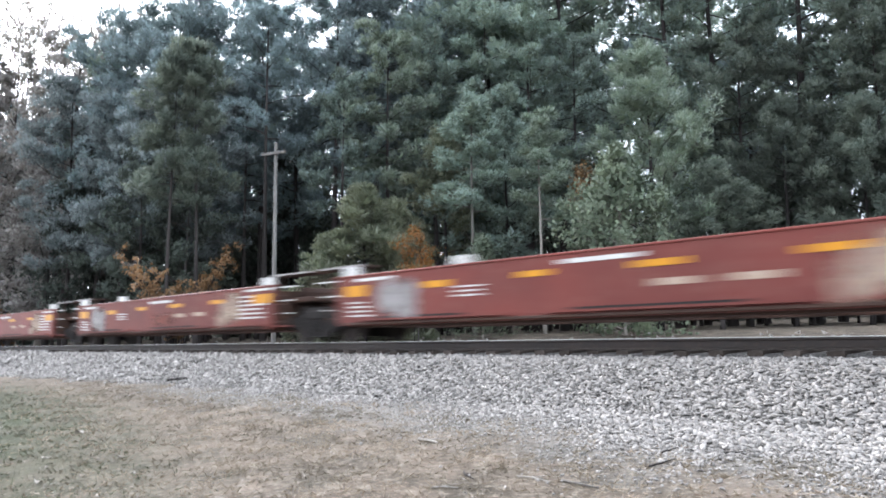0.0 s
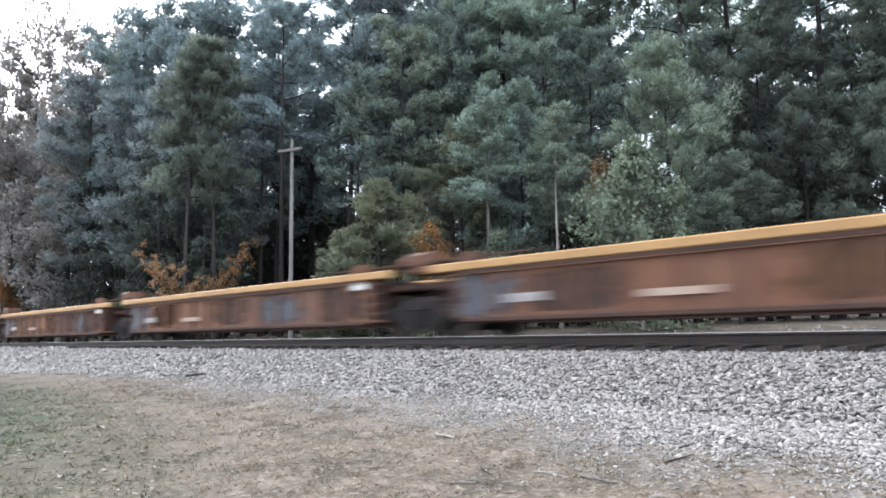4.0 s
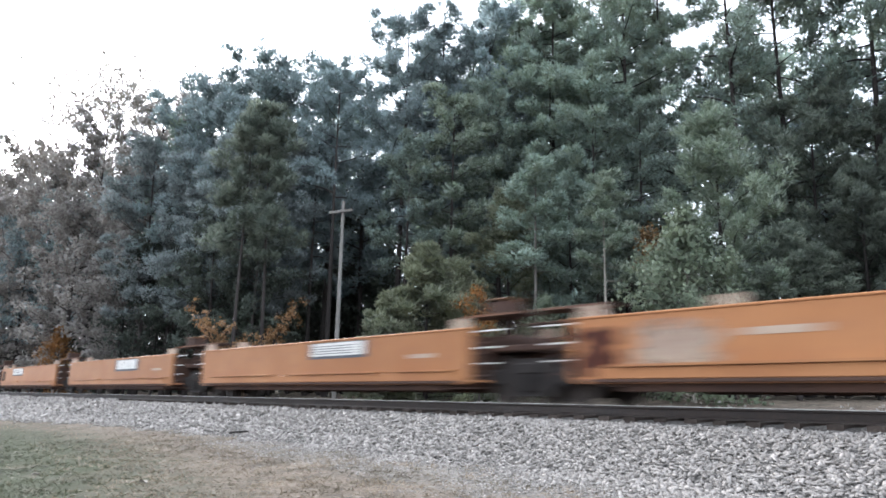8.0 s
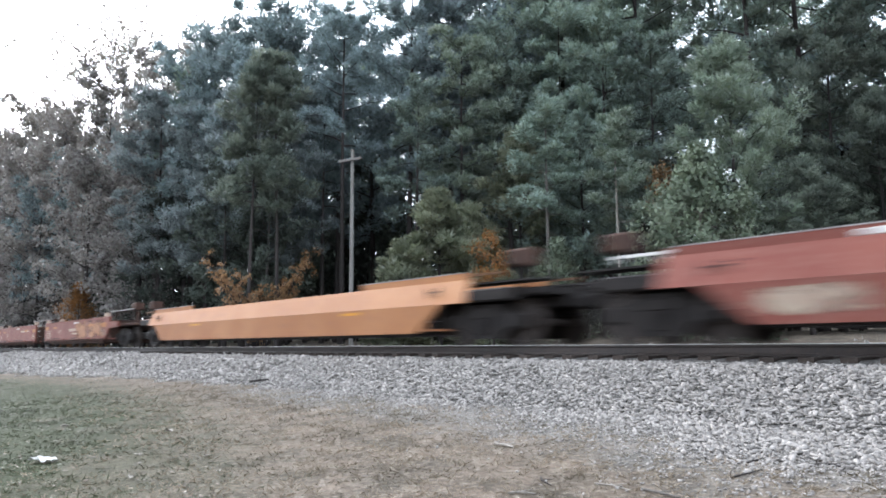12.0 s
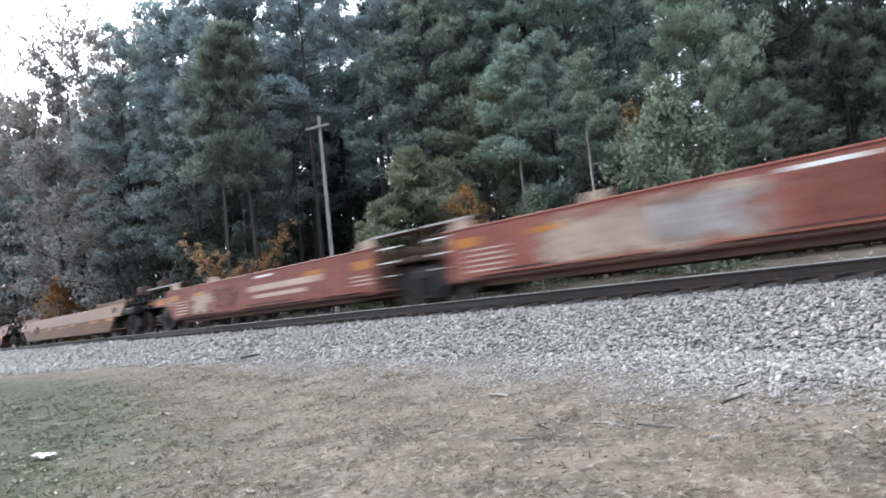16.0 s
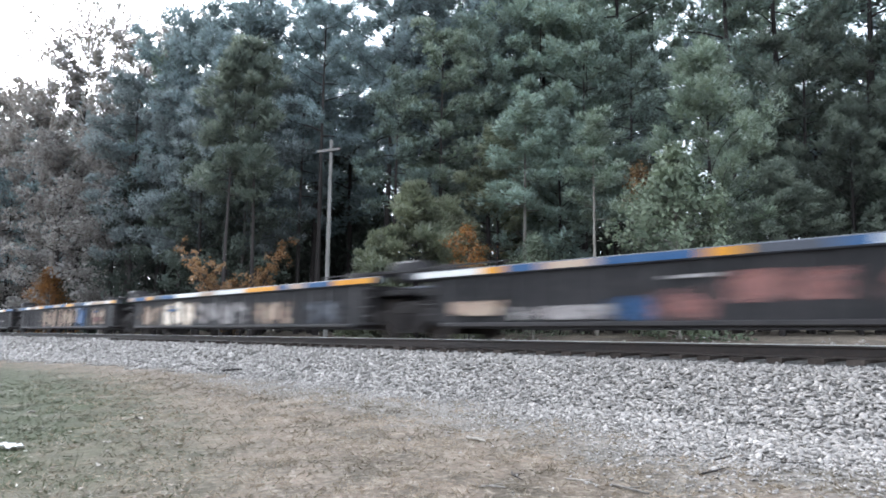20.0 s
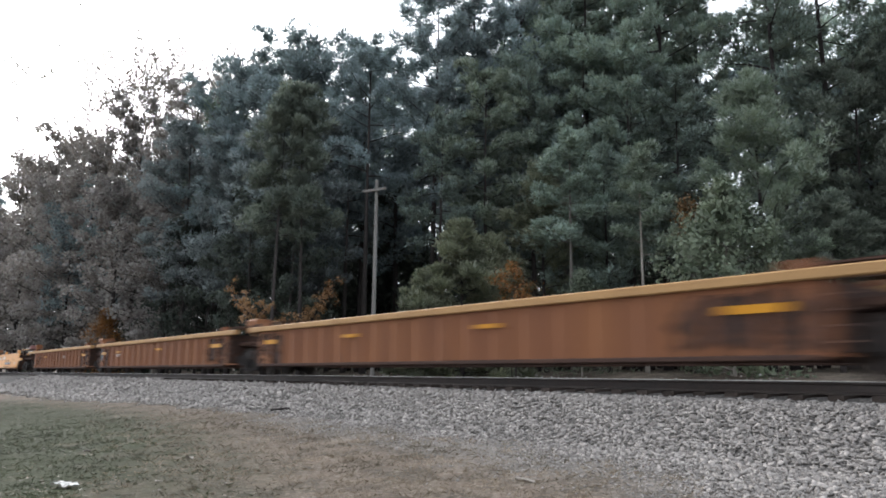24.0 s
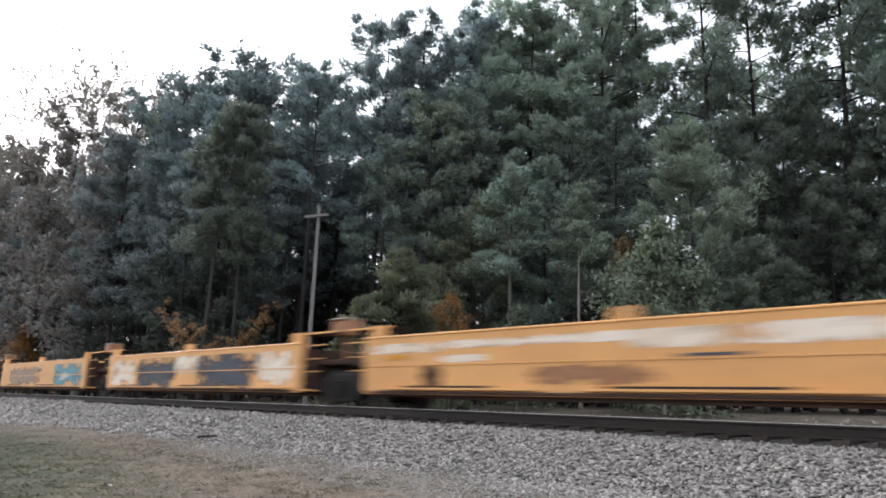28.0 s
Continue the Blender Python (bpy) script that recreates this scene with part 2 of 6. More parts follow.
def sprayed(paint, cover=0.85):
    """The same paint laid on thin: patchy, and worn away raggedly towards the rim of the mark."""
    m = M[paint].copy()
    m.name = M[paint].name + "_worn"
    n, l = m.node_tree.nodes, m.node_tree.links
    tc, mp, ln, no, ad, mr, tr, ms = (n.new("ShaderNode" + k) for k in ("TexCoord", "Mapping", "VectorMath", "TexNoise", "Math", "MapRange", "BsdfTransparent", "MixShader"))
    mp.inputs["Location"].default_value = (-1, 0, -1)
    mp.inputs["Scale"].default_value = (2, 0, 2)
    l.new(tc.outputs["Generated"], mp.inputs["Vector"])
    ln.operation = "ABSOLUTE"
    l.new(mp.outputs["Vector"], ln.inputs[0])
    sx, far = n.new("ShaderNodeSeparateXYZ"), n.new("ShaderNodeMath")
    far.operation = "MAXIMUM"
    l.new(ln.outputs["Vector"], sx.inputs["Vector"])
    l.new(sx.outputs["X"], far.inputs[0])
    l.new(sx.outputs["Z"], far.inputs[1])
    no.inputs["Scale"].default_value, no.inputs["Detail"].default_value, no.inputs["Roughness"].default_value = 2.6, 7, 0.65
    l.new(tc.outputs["Object"], no.inputs["Vector"])
    ad.operation = "MULTIPLY_ADD"
    ad.inputs[1].default_value = -4.5
    l.new(no.outputs["Fac"], ad.inputs[0])
    l.new(far.outputs[0], ad.inputs[2])
    mr.interpolation_type = "SMOOTHSTEP"
    mr.inputs["From Min"].default_value, mr.inputs["From Max"].default_value = -1.75, -1.05
    mr.inputs["To Min"].default_value, mr.inputs["To Max"].default_value = cover, 0.0
    l.new(ad.outputs[0], mr.inputs["Value"])
    l.new(mr.outputs["Result"], ms.inputs["Fac"])
    l.new(tr.outputs["BSDF"], ms.inputs[1])
    l.new(n["Principled BSDF"].outputs["BSDF"], ms.inputs[2])
    l.new(ms.outputs["Shader"], n["Material Output"].inputs["Surface"])
    return m


for paint in ("white", "chalk", "ash", "cream", "pink", "blue", "slate", "teal", "smudge", "tan", "brick", "maroon", "maroon_faded", "rust_dark", "rust"):
    M[paint + "_worn"] = sprayed(paint, 0.95 if paint in ("slate", "teal", "rust_dark") else 0.8)


# ---- mesh helpers ----
def mesh_object(name, verts, faces, material, parent=None, label="", smooth=False, at=None):
    me = bpy.data.meshes.new(name)
    me.from_pydata([tuple(v) for v in verts], [], [tuple(f) for f in faces])
    me.materials.append(material)
    if smooth:
        me.polygons.foreach_set("use_smooth", [True] * len(me.polygons))
    me.update()
    ob = new(name, me)
    if parent is not None:
        ob.parent = parent
    if at is not None:
        ob.matrix_basis = at
    return tagged(ob, label)


def fast_mesh(name, verts, loops, size, materials, index=None, smooth=False):
    """A mesh of many equal polygons from arrays: verts (n,3), loops (m,size)."""
    me = bpy.data.meshes.new(name)
    nf = len(loops)
    me.vertices.add(len(verts))
    me.vertices.foreach_set("co", np.asarray(verts, np.float32).ravel())
    me.loops.add(nf * size)
    me.loops.foreach_set("vertex_index", np.asarray(loops, np.int32).ravel())
    me.polygons.add(nf)
    me.polygons.foreach_set("loop_start", np.arange(0, nf * size, size, dtype=np.int32))
    for m in materials:
        me.materials.append(m)
    if index is not None:
        me.polygons.foreach_set("material_index", np.asarray(index, np.int32))
    if smooth:
        me.polygons.foreach_set("use_smooth", np.ones(nf, bool))
    me.update(calc_edges=True)
    return me


class Solid:
    """Collects boxes, prisms and tubes into one mesh."""

    def __init__(self):
        self.v, self.f = [], []

    def add(self, verts, faces):
        o = len(self.v)
        self.v += verts
        self.f += [tuple(o + i for i in f) for f in faces]
        return self

    def box(self, x0, x1, y0, y1, z0, z1, c=0.0):
        """A box; c chamfers its four long edges along x."""
        if c:
            sec = [(y0 + c, z0), (y1 - c, z0), (y1, z0 + c), (y1, z1 - c), (y1 - c, z1), (y0 + c, z1), (y0, z1 - c), (y0, z0 + c)]
        else:
            sec = [(y0, z0), (y1, z0), (y1, z1), (y0, z1)]
        return self.sweep(sec, x0, x1)

    def sweep(self, sec, x0, x1):
        n = len(sec)
        v = [(x0, y, z) for y, z in sec] + [(x1, y, z) for y, z in sec]
        f = [(i, (i + 1) % n, n + (i + 1) % n, n + i) for i in range(n)]
        return self.add(v, [tuple(range(n))[::-1], tuple(range(n, 2 * n))] + f)

    def plate(self, poly, y0, y1):
        """An outline in x and z, thick from y0 to y1."""
        n = len(poly)
        v = [(x, y0, z) for x, z in poly] + [(x, y1, z) for x, z in poly]
        f = [((i + 1) % n, i, n + i, n + (i + 1) % n) for i in range(n)]
        return self.add(v, [tuple(range(n)), tuple(range(n, 2 * n))[::-1]] + f)

    def tube(self, a, b, r0, r1=None, n=8, caps=True):
        r1 = r0 if r1 is None else r1
        a, b = Vector(a), Vector(b)
        q = (b - a).to_track_quat("Z", "Y")
        ring = [q @ Vector((math.cos(2 * math.pi * i / n), math.sin(2 * math.pi * i / n), 0)) for i in range(n)]
        v = [tuple(a + r0 * p) for p in ring] + [tuple(b + r1 * p) for p in ring]
        f = [(i, (i + 1) % n, n + (i + 1) % n, n + i) for i in range(n)]
        return self.add(v, f + ([tuple(range(n))[::-1], tuple(range(n, 2 * n))] if caps else []))

    def lathe(self, profile, n=20):
        """A solid of revolution about the y axis: profile of (y, radius)."""
        v, f = [], []
        for y, r in profile:
            v += [(r * math.cos(2 * math.pi * i / n), y, r * math.sin(2 * math.pi * i / n)) for i in range(n)]
        for k in range(len(profile) - 1):
            f += [(k * n + i, (k + 1) * n + i, (k + 1) * n + (i + 1) % n, k * n + (i + 1) % n) for i in range(n)]
        return self.add(v, f + [tuple(range(n)), tuple(range((len(profile) - 1) * n, len(profile) * n))[::-1]])

    def mesh(self, name, material, smooth=False):
        me = bpy.data.meshes.new(name)
        me.from_pydata(self.v, [], self.f)
        me.materials.append(material)
        if smooth:
            me.polygons.foreach_set("use_smooth", [True] * len(me.polygons))
        me.update()
        return me


def part(name, solid, material, parent, label="", at=None):
    """One mesh object under a thing or a part; solid is a Solid or a ready mesh."""
    ob = new(name, solid.mesh(name, material) if isinstance(solid, Solid) else solid)
    ob.parent = parent
    if at is not None:
        ob.matrix_basis = at
    return tagged(ob, label)


def thing(name, label, category, group="", at=None):
    ob = new(name)
    ob.empty_display_size = 0.2
    if at is not None:
        ob.matrix_basis = at
    return tagged(ob, label, category, group)


# ---- ground, ballast, track ----
TRACK_Y = 11.85                   # centre line of the track; rail head at z = 0


def ground_z(x, y):
    """Grass verge rising gently to the embankment, flat under the ballast, a low bank beyond."""
    y = np.asarray(y, float)
    x = np.asarray(x, float)
    near = -1.5 + 0.07 * np.clip(y, 0, 9)
    far = np.interp(y, [14.5, 17.0, 24.0, 60.0, 75.0, 110.0, 400.0], [-0.87, -0.55, 0.15, 0.9, 1.4, 4.6, 12.0])
    z = np.where(y < 14.5, near, far)
    return z + 0.02 * np.sin(1.3 * x + 0.7 * y) * np.cos(0.9 * y - 0.4 * x) * (y < 9)


def edge_y(x):
    """Where the ballast stones give way to grass."""
    x = np.asarray(x, float)
    return np.interp(x, [-60, -32, -25, -17, -12, -8, -6, -4.5, -3, -1, 6], [6.0, 6.6, 7.8, 8.2, 7.9, 7.9, 7.4, 6.9, 6.6, 6.2, 6.0]) + 0.25 * np.sin(2.1 * x) + 0.15 * np.sin(5.3 * x + 1)


def grid_mesh(name, xs, ys, zfun, material):
    X, Y = np.meshgrid(xs, ys, indexing="ij")
    Z = zfun(X, Y)
    v = np.stack([X, Y, Z], -1).reshape(-1, 3)
    nx, ny = len(xs), len(ys)
    i = (np.arange(nx - 1)[:, None] * ny + np.arange(ny - 1)[None, :]).ravel()
    return fast_mesh(name, v, np.stack([i, i + ny, i + ny + 1, i + 1], -1), 4, [material], smooth=True)


def verge_mat():
    m = ramp_mat("dry_autumn_grass", (0.135, 0.105, 0.081), (0.062, 0.051, 0.039), 1.6, 0.95, 0.9, 45, c3=(0.21, 0.18, 0.145), amount=0.85)
    n, l = m.node_tree.nodes, m.node_tree.links
    b = n["Principled BSDF"]
    last = b.inputs["Base Color"].links[0].from_socket
    tc = n.new("ShaderNodeTexCoord")
    # a greener patch of lawn, ragged at its rim
    mp = n.new("ShaderNodeMapping")
    mp.vector_type = "TEXTURE"
    mp.inputs["Location"].default_value = (-24.0, -1.8, -1.4)
    mp.inputs["Scale"].default_value = (23.0, 9.2, 9.0)
    l.new(tc.outputs["Object"], mp.inputs["Vector"])
    gr = n.new("ShaderNodeTexGradient")
    gr.gradient_type = "SPHERICAL"
    l.new(mp.outputs["Vector"], gr.inputs["Vector"])
    no = n.new("ShaderNodeTexNoise")
    no.inputs["Scale"].default_value, no.inputs["Detail"].default_value = 1.4, 8
    l.new(tc.outputs["Object"], no.inputs["Vector"])
    mu = n.new("ShaderNodeMath")
    mu.operation = "MULTIPLY"
    l.new(gr.outputs["Fac"], mu.inputs[0])
    l.new(no.outputs["Fac"], mu.inputs[1])
    rp = n.new("ShaderNodeMapRange")
    rp.inputs["From Min"].default_value, rp.inputs["From Max"].default_value = 0.01, 0.14
    l.new(mu.outputs[0], rp.inputs["Value"])
    mx = n.new("ShaderNodeMixRGB")
    mx.inputs["Color2"].default_value = (0.031, 0.036, 0.017, 1)
    l.new(rp.outputs["Result"], mx.inputs["Fac"])
    l.new(last, mx.inputs["Color1"])
    # stone dust along the edge of the ballast
    sp, no2, ad, sm, mg = n.new("ShaderNodeSeparateXYZ"), n.new("ShaderNodeTexNoise"), n.new("ShaderNodeMath"), n.new("ShaderNodeMath"), n.new("ShaderNodeMixRGB")
    l.new(tc.outputs["Object"], sp.inputs["Vector"])
    no2.inputs["Scale"].default_value, no2.inputs["Detail"].default_value = 1.1, 9
    l.new(tc.outputs["Object"], no2.inputs["Vector"])
    ad.operation = sm.operation = "MULTIPLY_ADD"
    ad.inputs[1].default_value = 0.127
    l.new(sp.outputs["X"], ad.inputs[0])
    l.new(sp.outputs["Y"], ad.inputs[2])
    sm.inputs[1].default_value = 2.2
    l.new(no2.outputs["Fac"], sm.inputs[0])
    l.new(ad.outputs[0], sm.inputs[2])
    rg = n.new("ShaderNodeMapRange")
    rg.inputs["From Min"].default_value, rg.inputs["From Max"].default_value = 6.0, 7.1
    rg.inputs["To Max"].default_value = 0.6
    l.new(sm.outputs[0], rg.inputs["Value"])
    ns = n.new("ShaderNodeTexNoise")
    ns.inputs["Scale"].default_value, ns.inputs["Detail"].default_value = 38, 5
    l.new(tc.outputs["Object"], ns.inputs["Vector"])
    cr = n.new("ShaderNodeValToRGB")
    cr.color_ramp.elements[0].position, cr.color_ramp.elements[1].position = 0.35, 0.68
    cr.color_ramp.elements[0].color, cr.color_ramp.elements[1].color = (0.08, 0.076, 0.07, 1), (0.27, 0.257, 0.243, 1)
    l.new(ns.outputs["Fac"], cr.inputs["Fac"])
    far = n.new("ShaderNodeMath")
    far.operation = "LESS_THAN"
    far.inputs[1].default_value = 15.0
    l.new(sp.outputs["Y"], far.inputs[0])
    fm = n.new("ShaderNodeMath")
    fm.operation = "MULTIPLY"
    l.new(far.outputs[0], fm.inputs[0])
    l.new(rg.outputs["Result"], fm.inputs[1])
    l.new(fm.outputs[0], mg.inputs["Fac"])
    l.new(mx.outputs["Color"], mg.inputs["Color1"])
    l.new(cr.outputs["Color"], mg.inputs["Color2"])
    # thatch: fine light and dark straw
    th, tr, tm = n.new("ShaderNodeTexNoise"), n.new("ShaderNodeMapRange"), n.new("ShaderNodeHueSaturation")
    th.inputs["Scale"].default_value, th.inputs["Detail"].default_value, th.inputs["Roughness"].default_value = 11, 12, 0.85
    l.new(tc.outputs["Object"], th.inputs["Vector"])
    tr.inputs["From Min"].default_value, tr.inputs["From Max"].default_value = 0.32, 0.68
    tr.inputs["To Min"].default_value, tr.inputs["To Max"].default_value = 0.35, 1.65
    l.new(th.outputs["Fac"], tr.inputs["Value"])
    l.new(tr.outputs["Result"], tm.inputs["Value"])
    l.new(mg.outputs["Color"], tm.inputs["Color"])
    l.new(tm.outputs["Color"], b.inputs["Base Color"])
    return m


M["verge"] = verge_mat()
gx = np.concatenate([np.linspace(-1500, -70, 24), np.linspace(-66, 12, 120), np.linspace(16, 1500, 24)])
gy = np.concatenate([np.linspace(-1500, -6, 24), np.linspace(-5, 9, 50), [10, 12, 14, 14.6, 15.5, 17, 19, 21, 24, 30, 40, 50, 60, 68], np.linspace(76, 1500, 24)])
ground = new("ground", grid_mesh("ground", gx, gy, ground_z, M["verge"]))
tagged(ground, "dry brown and green autumn grass verge", "ground", kind="structure")


def bed_z(x, y):
    """Ballast bank: toe, slope, flat top under the sleepers, and the slope beyond."""
    d = np.abs(np.asarray(y, float) - TRACK_Y)
    prof = np.interp(d, [0, 1.2, 1.4, 1.9, 2.2, 3.7, 4.5], [-0.21, -0.235, -0.30, -0.345, -0.40, -0.93, -1.25])
    return prof


# bed colour darkened to paint the shade in the gaps between stones
M["bed"] = ramp_mat("grey_ballast", (0.085, 0.078, 0.072), (0.055, 0.051, 0.047), 5.0, 0.95, 1.0, 26, c3=(0.26, 0.245, 0.23), amount=0.8)
bed = new("ballast_bed", grid_mesh("ballast_bed", np.linspace(-420, 160, 291), TRACK_Y + np.array([-4.5, -3.7, -3.0, -2.2, -1.9, -1.4, -1.2, 0, 1.2, 1.4, 1.9, 2.2, 3.0, 3.7, 4.5]), bed_z, M["bed"]))
tagged(bed, "grey crushed-stone railway embankment", "ballast", kind="structure")

RNG = np.random.default_rng(7)


def scatter_stones(name, px, py, pz, size, material, flat=0.65):
    """Broken stones: each a box pulled out of shape, turned at random."""
    n = len(px)
    base = np.array([(-1, -1, -1), (1, -1, -1), (1, 1, -1), (-1, 1, -1), (-1, -1, 1), (1, -1, 1), (1, 1, 1), (-1, 1, 1)], float)
    quads = np.array([(0, 3, 2, 1), (4, 5, 6, 7), (0, 1, 5, 4), (1, 2, 6, 5), (2, 3, 7, 6), (3, 0, 4, 7)])
    v = base[None] * RNG.uniform(0.5, 1.0, (n, 8, 3))
    v *= (size[:, None, None] * 0.5) * np.stack([RNG.uniform(0.9, 1.9, n), RNG.uniform(0.7, 1.2, n), RNG.uniform(flat - 0.42, flat - 0.15, n)], -1)[:, None, :]
    q = RNG.normal(size=(n, 4)) * np.array([1, 0.24, 0.24, 1])
    q /= np.linalg.norm(q, axis=1)[:, None]
    w, a, b, c = q.T
    R = np.stack([1 - 2 * (b * b + c * c), 2 * (a * b - c * w), 2 * (a * c + b * w), 2 * (a * b + c * w), 1 - 2 * (a * a + c * c), 2 * (b * c - a * w),
                  2 * (a * c - b * w), 2 * (b * c + a * w), 1 - 2 * (a * a + b * b)], -1).reshape(n, 3, 3)
    v = np.einsum("nij,nkj->nki", R, v) + np.stack([px, py, pz], -1)[:, None, :]
    f = (np.arange(n)[:, None, None] * 8 + quads[None]).reshape(-1, 4)
    return new(name, fast_mesh(name, v.reshape(-1, 3), f, 4, [material]))


M["stone"] = ramp_mat("pale_granite", (0.300, 0.276, 0.254), (0.248, 0.228, 0.210), 9.0, 0.9, 0.3, 90, c3=(0.15, 0.138, 0.128), amount=0.6, island=0.30)


def surface_z(x, y):
    return np.maximum(bed_z(x, y), ground_z(x, y))


def ballast():
    xs, ys, ss = [], [], []
    for x0, x1, density, s in ((-9, 2, 560, 0.053), (-18, -9, 340, 0.065), (-32, -18, 140, 0.095), (-60, -32, 55, 0.15)):
        n = int((x1 - x0) * 5.4 * density)
        x, y = RNG.uniform(x0, x1, n), RNG.uniform(5.6, 10.46, n)
        d = y - edge_y(x)
        keep = RNG.uniform(0, 1, n) < np.clip(0.12 + (d + 0.5) / 0.9, 0, 1) * (d > -1.6)
        keep &= ~((d < -0.3) & (RNG.uniform(0, 1, n) < 0.55))
        x, y, d = x[keep], y[keep], d[keep]
        xs.append(x), ys.append(y)
        ss.append(s * RNG.uniform(0.6, 1.35, len(x)) * np.clip(0.75 + 0.5 * d, 0.42, 1.0))
    x, y, s = np.concatenate(xs), np.concatenate(ys), np.concatenate(ss)
    z = surface_z(x, y) + s * RNG.uniform(-0.15, 0.45, len(x))
    ob = scatter_stones("ballast_stones", x, y, z, s, M["stone"])
    return tagged(ob, "pale grey crushed granite ballast stones", "gravel", kind="stuff")


ballast()


def fines():
    """Small stones strewn from the ballast's edge into the grass."""
    n = 7000
    x = RNG.uniform(-16, 1.5, n)
    y = edge_y(x) + np.abs(RNG.normal(0, 0.75, n)) * -1 + 0.25
    s = RNG.uniform(0.014, 0.036, n)
    return tagged(scatter_stones("stone_chips", x, y, surface_z(x, y) + 0.2 * s, s, M["stone"]), "small grey stone chips along the ballast edge", "gravel", kind="stuff")


fines()


def rail_section(half=0.036):
    return [(-0.075, -0.185), (0.075, -0.185), (0.075, -0.172), (0.014, -0.150), (0.010, -0.055), (half, -0.040), (half, -0.012), (half - 0.008, -0.004), (-half + 0.008, -0.004), (-half, -0.012), (-half, -0.040), (-0.010, -0.055), (-0.014, -0.150), (-0.075, -0.172)]


def track():
    root = tagged(new("railway_track"), "single railway track on timber sleepers", "railway track", kind="structure")
    root.matrix_basis = pose(0, TRACK_Y, 0)
    for y in (-0.755, 0.755):
        r = part("rail", Solid().sweep([(y + a, b) for a, b in rail_section()], -420, 160), M["railsteel"], root, "rusty steel rail")
        part("rail_head", Solid().box(-420, 160, y - 0.030, y + 0.030, -0.006, 0.0), M["railhead"], r, "polished running surface")
    me = Solid().box(-0.11, 0.11, -1.3, 1.3, -0.36, -0.187, 0.0).mesh("sleeper", M["tie"])
    plate = Solid().box(-0.09, 0.09, -0.16, 0.16, -0.187, -0.178).mesh("tie_plate", M["railsteel"])
    for k in range(130):
        x = 4 - 0.54 * k + random.uniform(-0.03, 0.03)
        s = part("sleeper", me, None, root, at=pose(x, random.uniform(-0.06, 0.06), random.uniform(-0.012, 0.0), 0, 0, random.uniform(-1.2, 1.2)))
        if k < 50:
            for y in (-0.755, 0.755):
                part("tie_plate", plate, None, s, at=pose(0, y, 0))
    return root


track()


# ---- the train: empty well cars, running towards +x ----
SPEED = 21.84
HALF_W = 1.5
WHEEL_R = 0.48
WHEELSETS = {-1: [], 1: []}
CARS = []


def wheelset_mesh():
    s = Solid()
    for y in (-0.755, 0.755):
        o = 1 if y > 0 else -1
        s.lathe([(y - 0.07 * o, 0.20), (y - 0.07 * o, WHEEL_R + 0.025), (y - 0.04 * o, WHEEL_R + 0.025), (y - 0.035 * o, WHEEL_R), (y + 0.065 * o, WHEEL_R - 0.006), (y + 0.065 * o, WHEEL_R - 0.07), (y + 0.015 * o, WHEEL_R - 0.09), (y + 0.02 * o, 0.17), (y + 0.08 * o, 0.13)], 22)
    s.tube((0, -1.06, 0), (0, 1.06, 0), 0.085, n=10)
    return s.mesh("wheelset", M["wheel"])


def side_frame_mesh():
    s = Solid()
    s.plate([(-1.16, 0.34), (-0.72, 0.36), (-0.48, 0.14), (0.48, 0.14), (0.72, 0.36), (1.16, 0.34), (1.18, 0.62), (0.72, 0.70), (0.45, 0.86), (-0.45, 0.86), (-0.72, 0.70), (-1.18, 0.62)], -0.09, 0.09)
    for x in (-0.915, 0.915):
        s.box(x - 0.17, x + 0.17, -0.14, 0.14, 0.36, 0.66, 0.04)
    for x in (-0.2, 0.0, 0.2):
        s.tube((x, -0.12, 0.24), (x, -0.12, 0.56), 0.07, n=8)
    s.box(-0.30, 0.30, -0.15, 0.05, 0.56, 0.78, 0.03)
    return s.mesh("side_frame", M["iron"])


WHEELSET, SIDE_FRAME = wheelset_mesh(), side_frame_mesh()
BOLSTER = Solid().box(-0.26, 0.26, -1.0, 1.0, 0.50, 0.82, 0.05).tube((0, 0, 0.82), (0, 0, 1.0), 0.3, n=14).box(-1.3, 1.3, -0.5, -0.42, 0.62, 0.68).box(-1.3, 1.3, 0.42, 0.5, 0.62, 0.68).mesh("truck", M["iron"])


def truck(parent, x):
    t = part("truck", BOLSTER, None, parent, "dark greasy four-wheel bogie", at=pose(x, 0, 0))
    for y in (-1.0, 1.0):
        part("side_frame", SIDE_FRAME, None, t, at=pose(0, y, 0, 0, 0, 0 if y < 0 else 180))
    for k in (-1, 1):
        w = part("wheelset", WHEELSET, None, t, "pair of steel wheels on an axle", at=pose(0.915 * k, 0, WHEEL_R))
        WHEELSETS[k].append(w)
    return t


def blob(cx, cz, w, h, seed, n=18):
    """An uneven sprayed outline in x and z."""
    r = random.Random(seed)
    pts = []
    for i in range(n):
        a = 2 * math.pi * i / n
        k = 1 / max(abs(math.cos(a)), abs(math.sin(a))) ** 0.8 * r.uniform(0.86, 1.0)
        pts.append((cx + 0.5 * w * k * math.cos(a), min(max(cz + 0.5 * h * k * math.sin(a), 0.34), 1.40)))
    return pts


def decal(parent, name, x, z, w, h, material, face, label=""):
    return part(name, Solid().box(x - w / 2, x + w / 2, face - 0.006, face, z - h / 2, z + h / 2), M[material], parent, label)


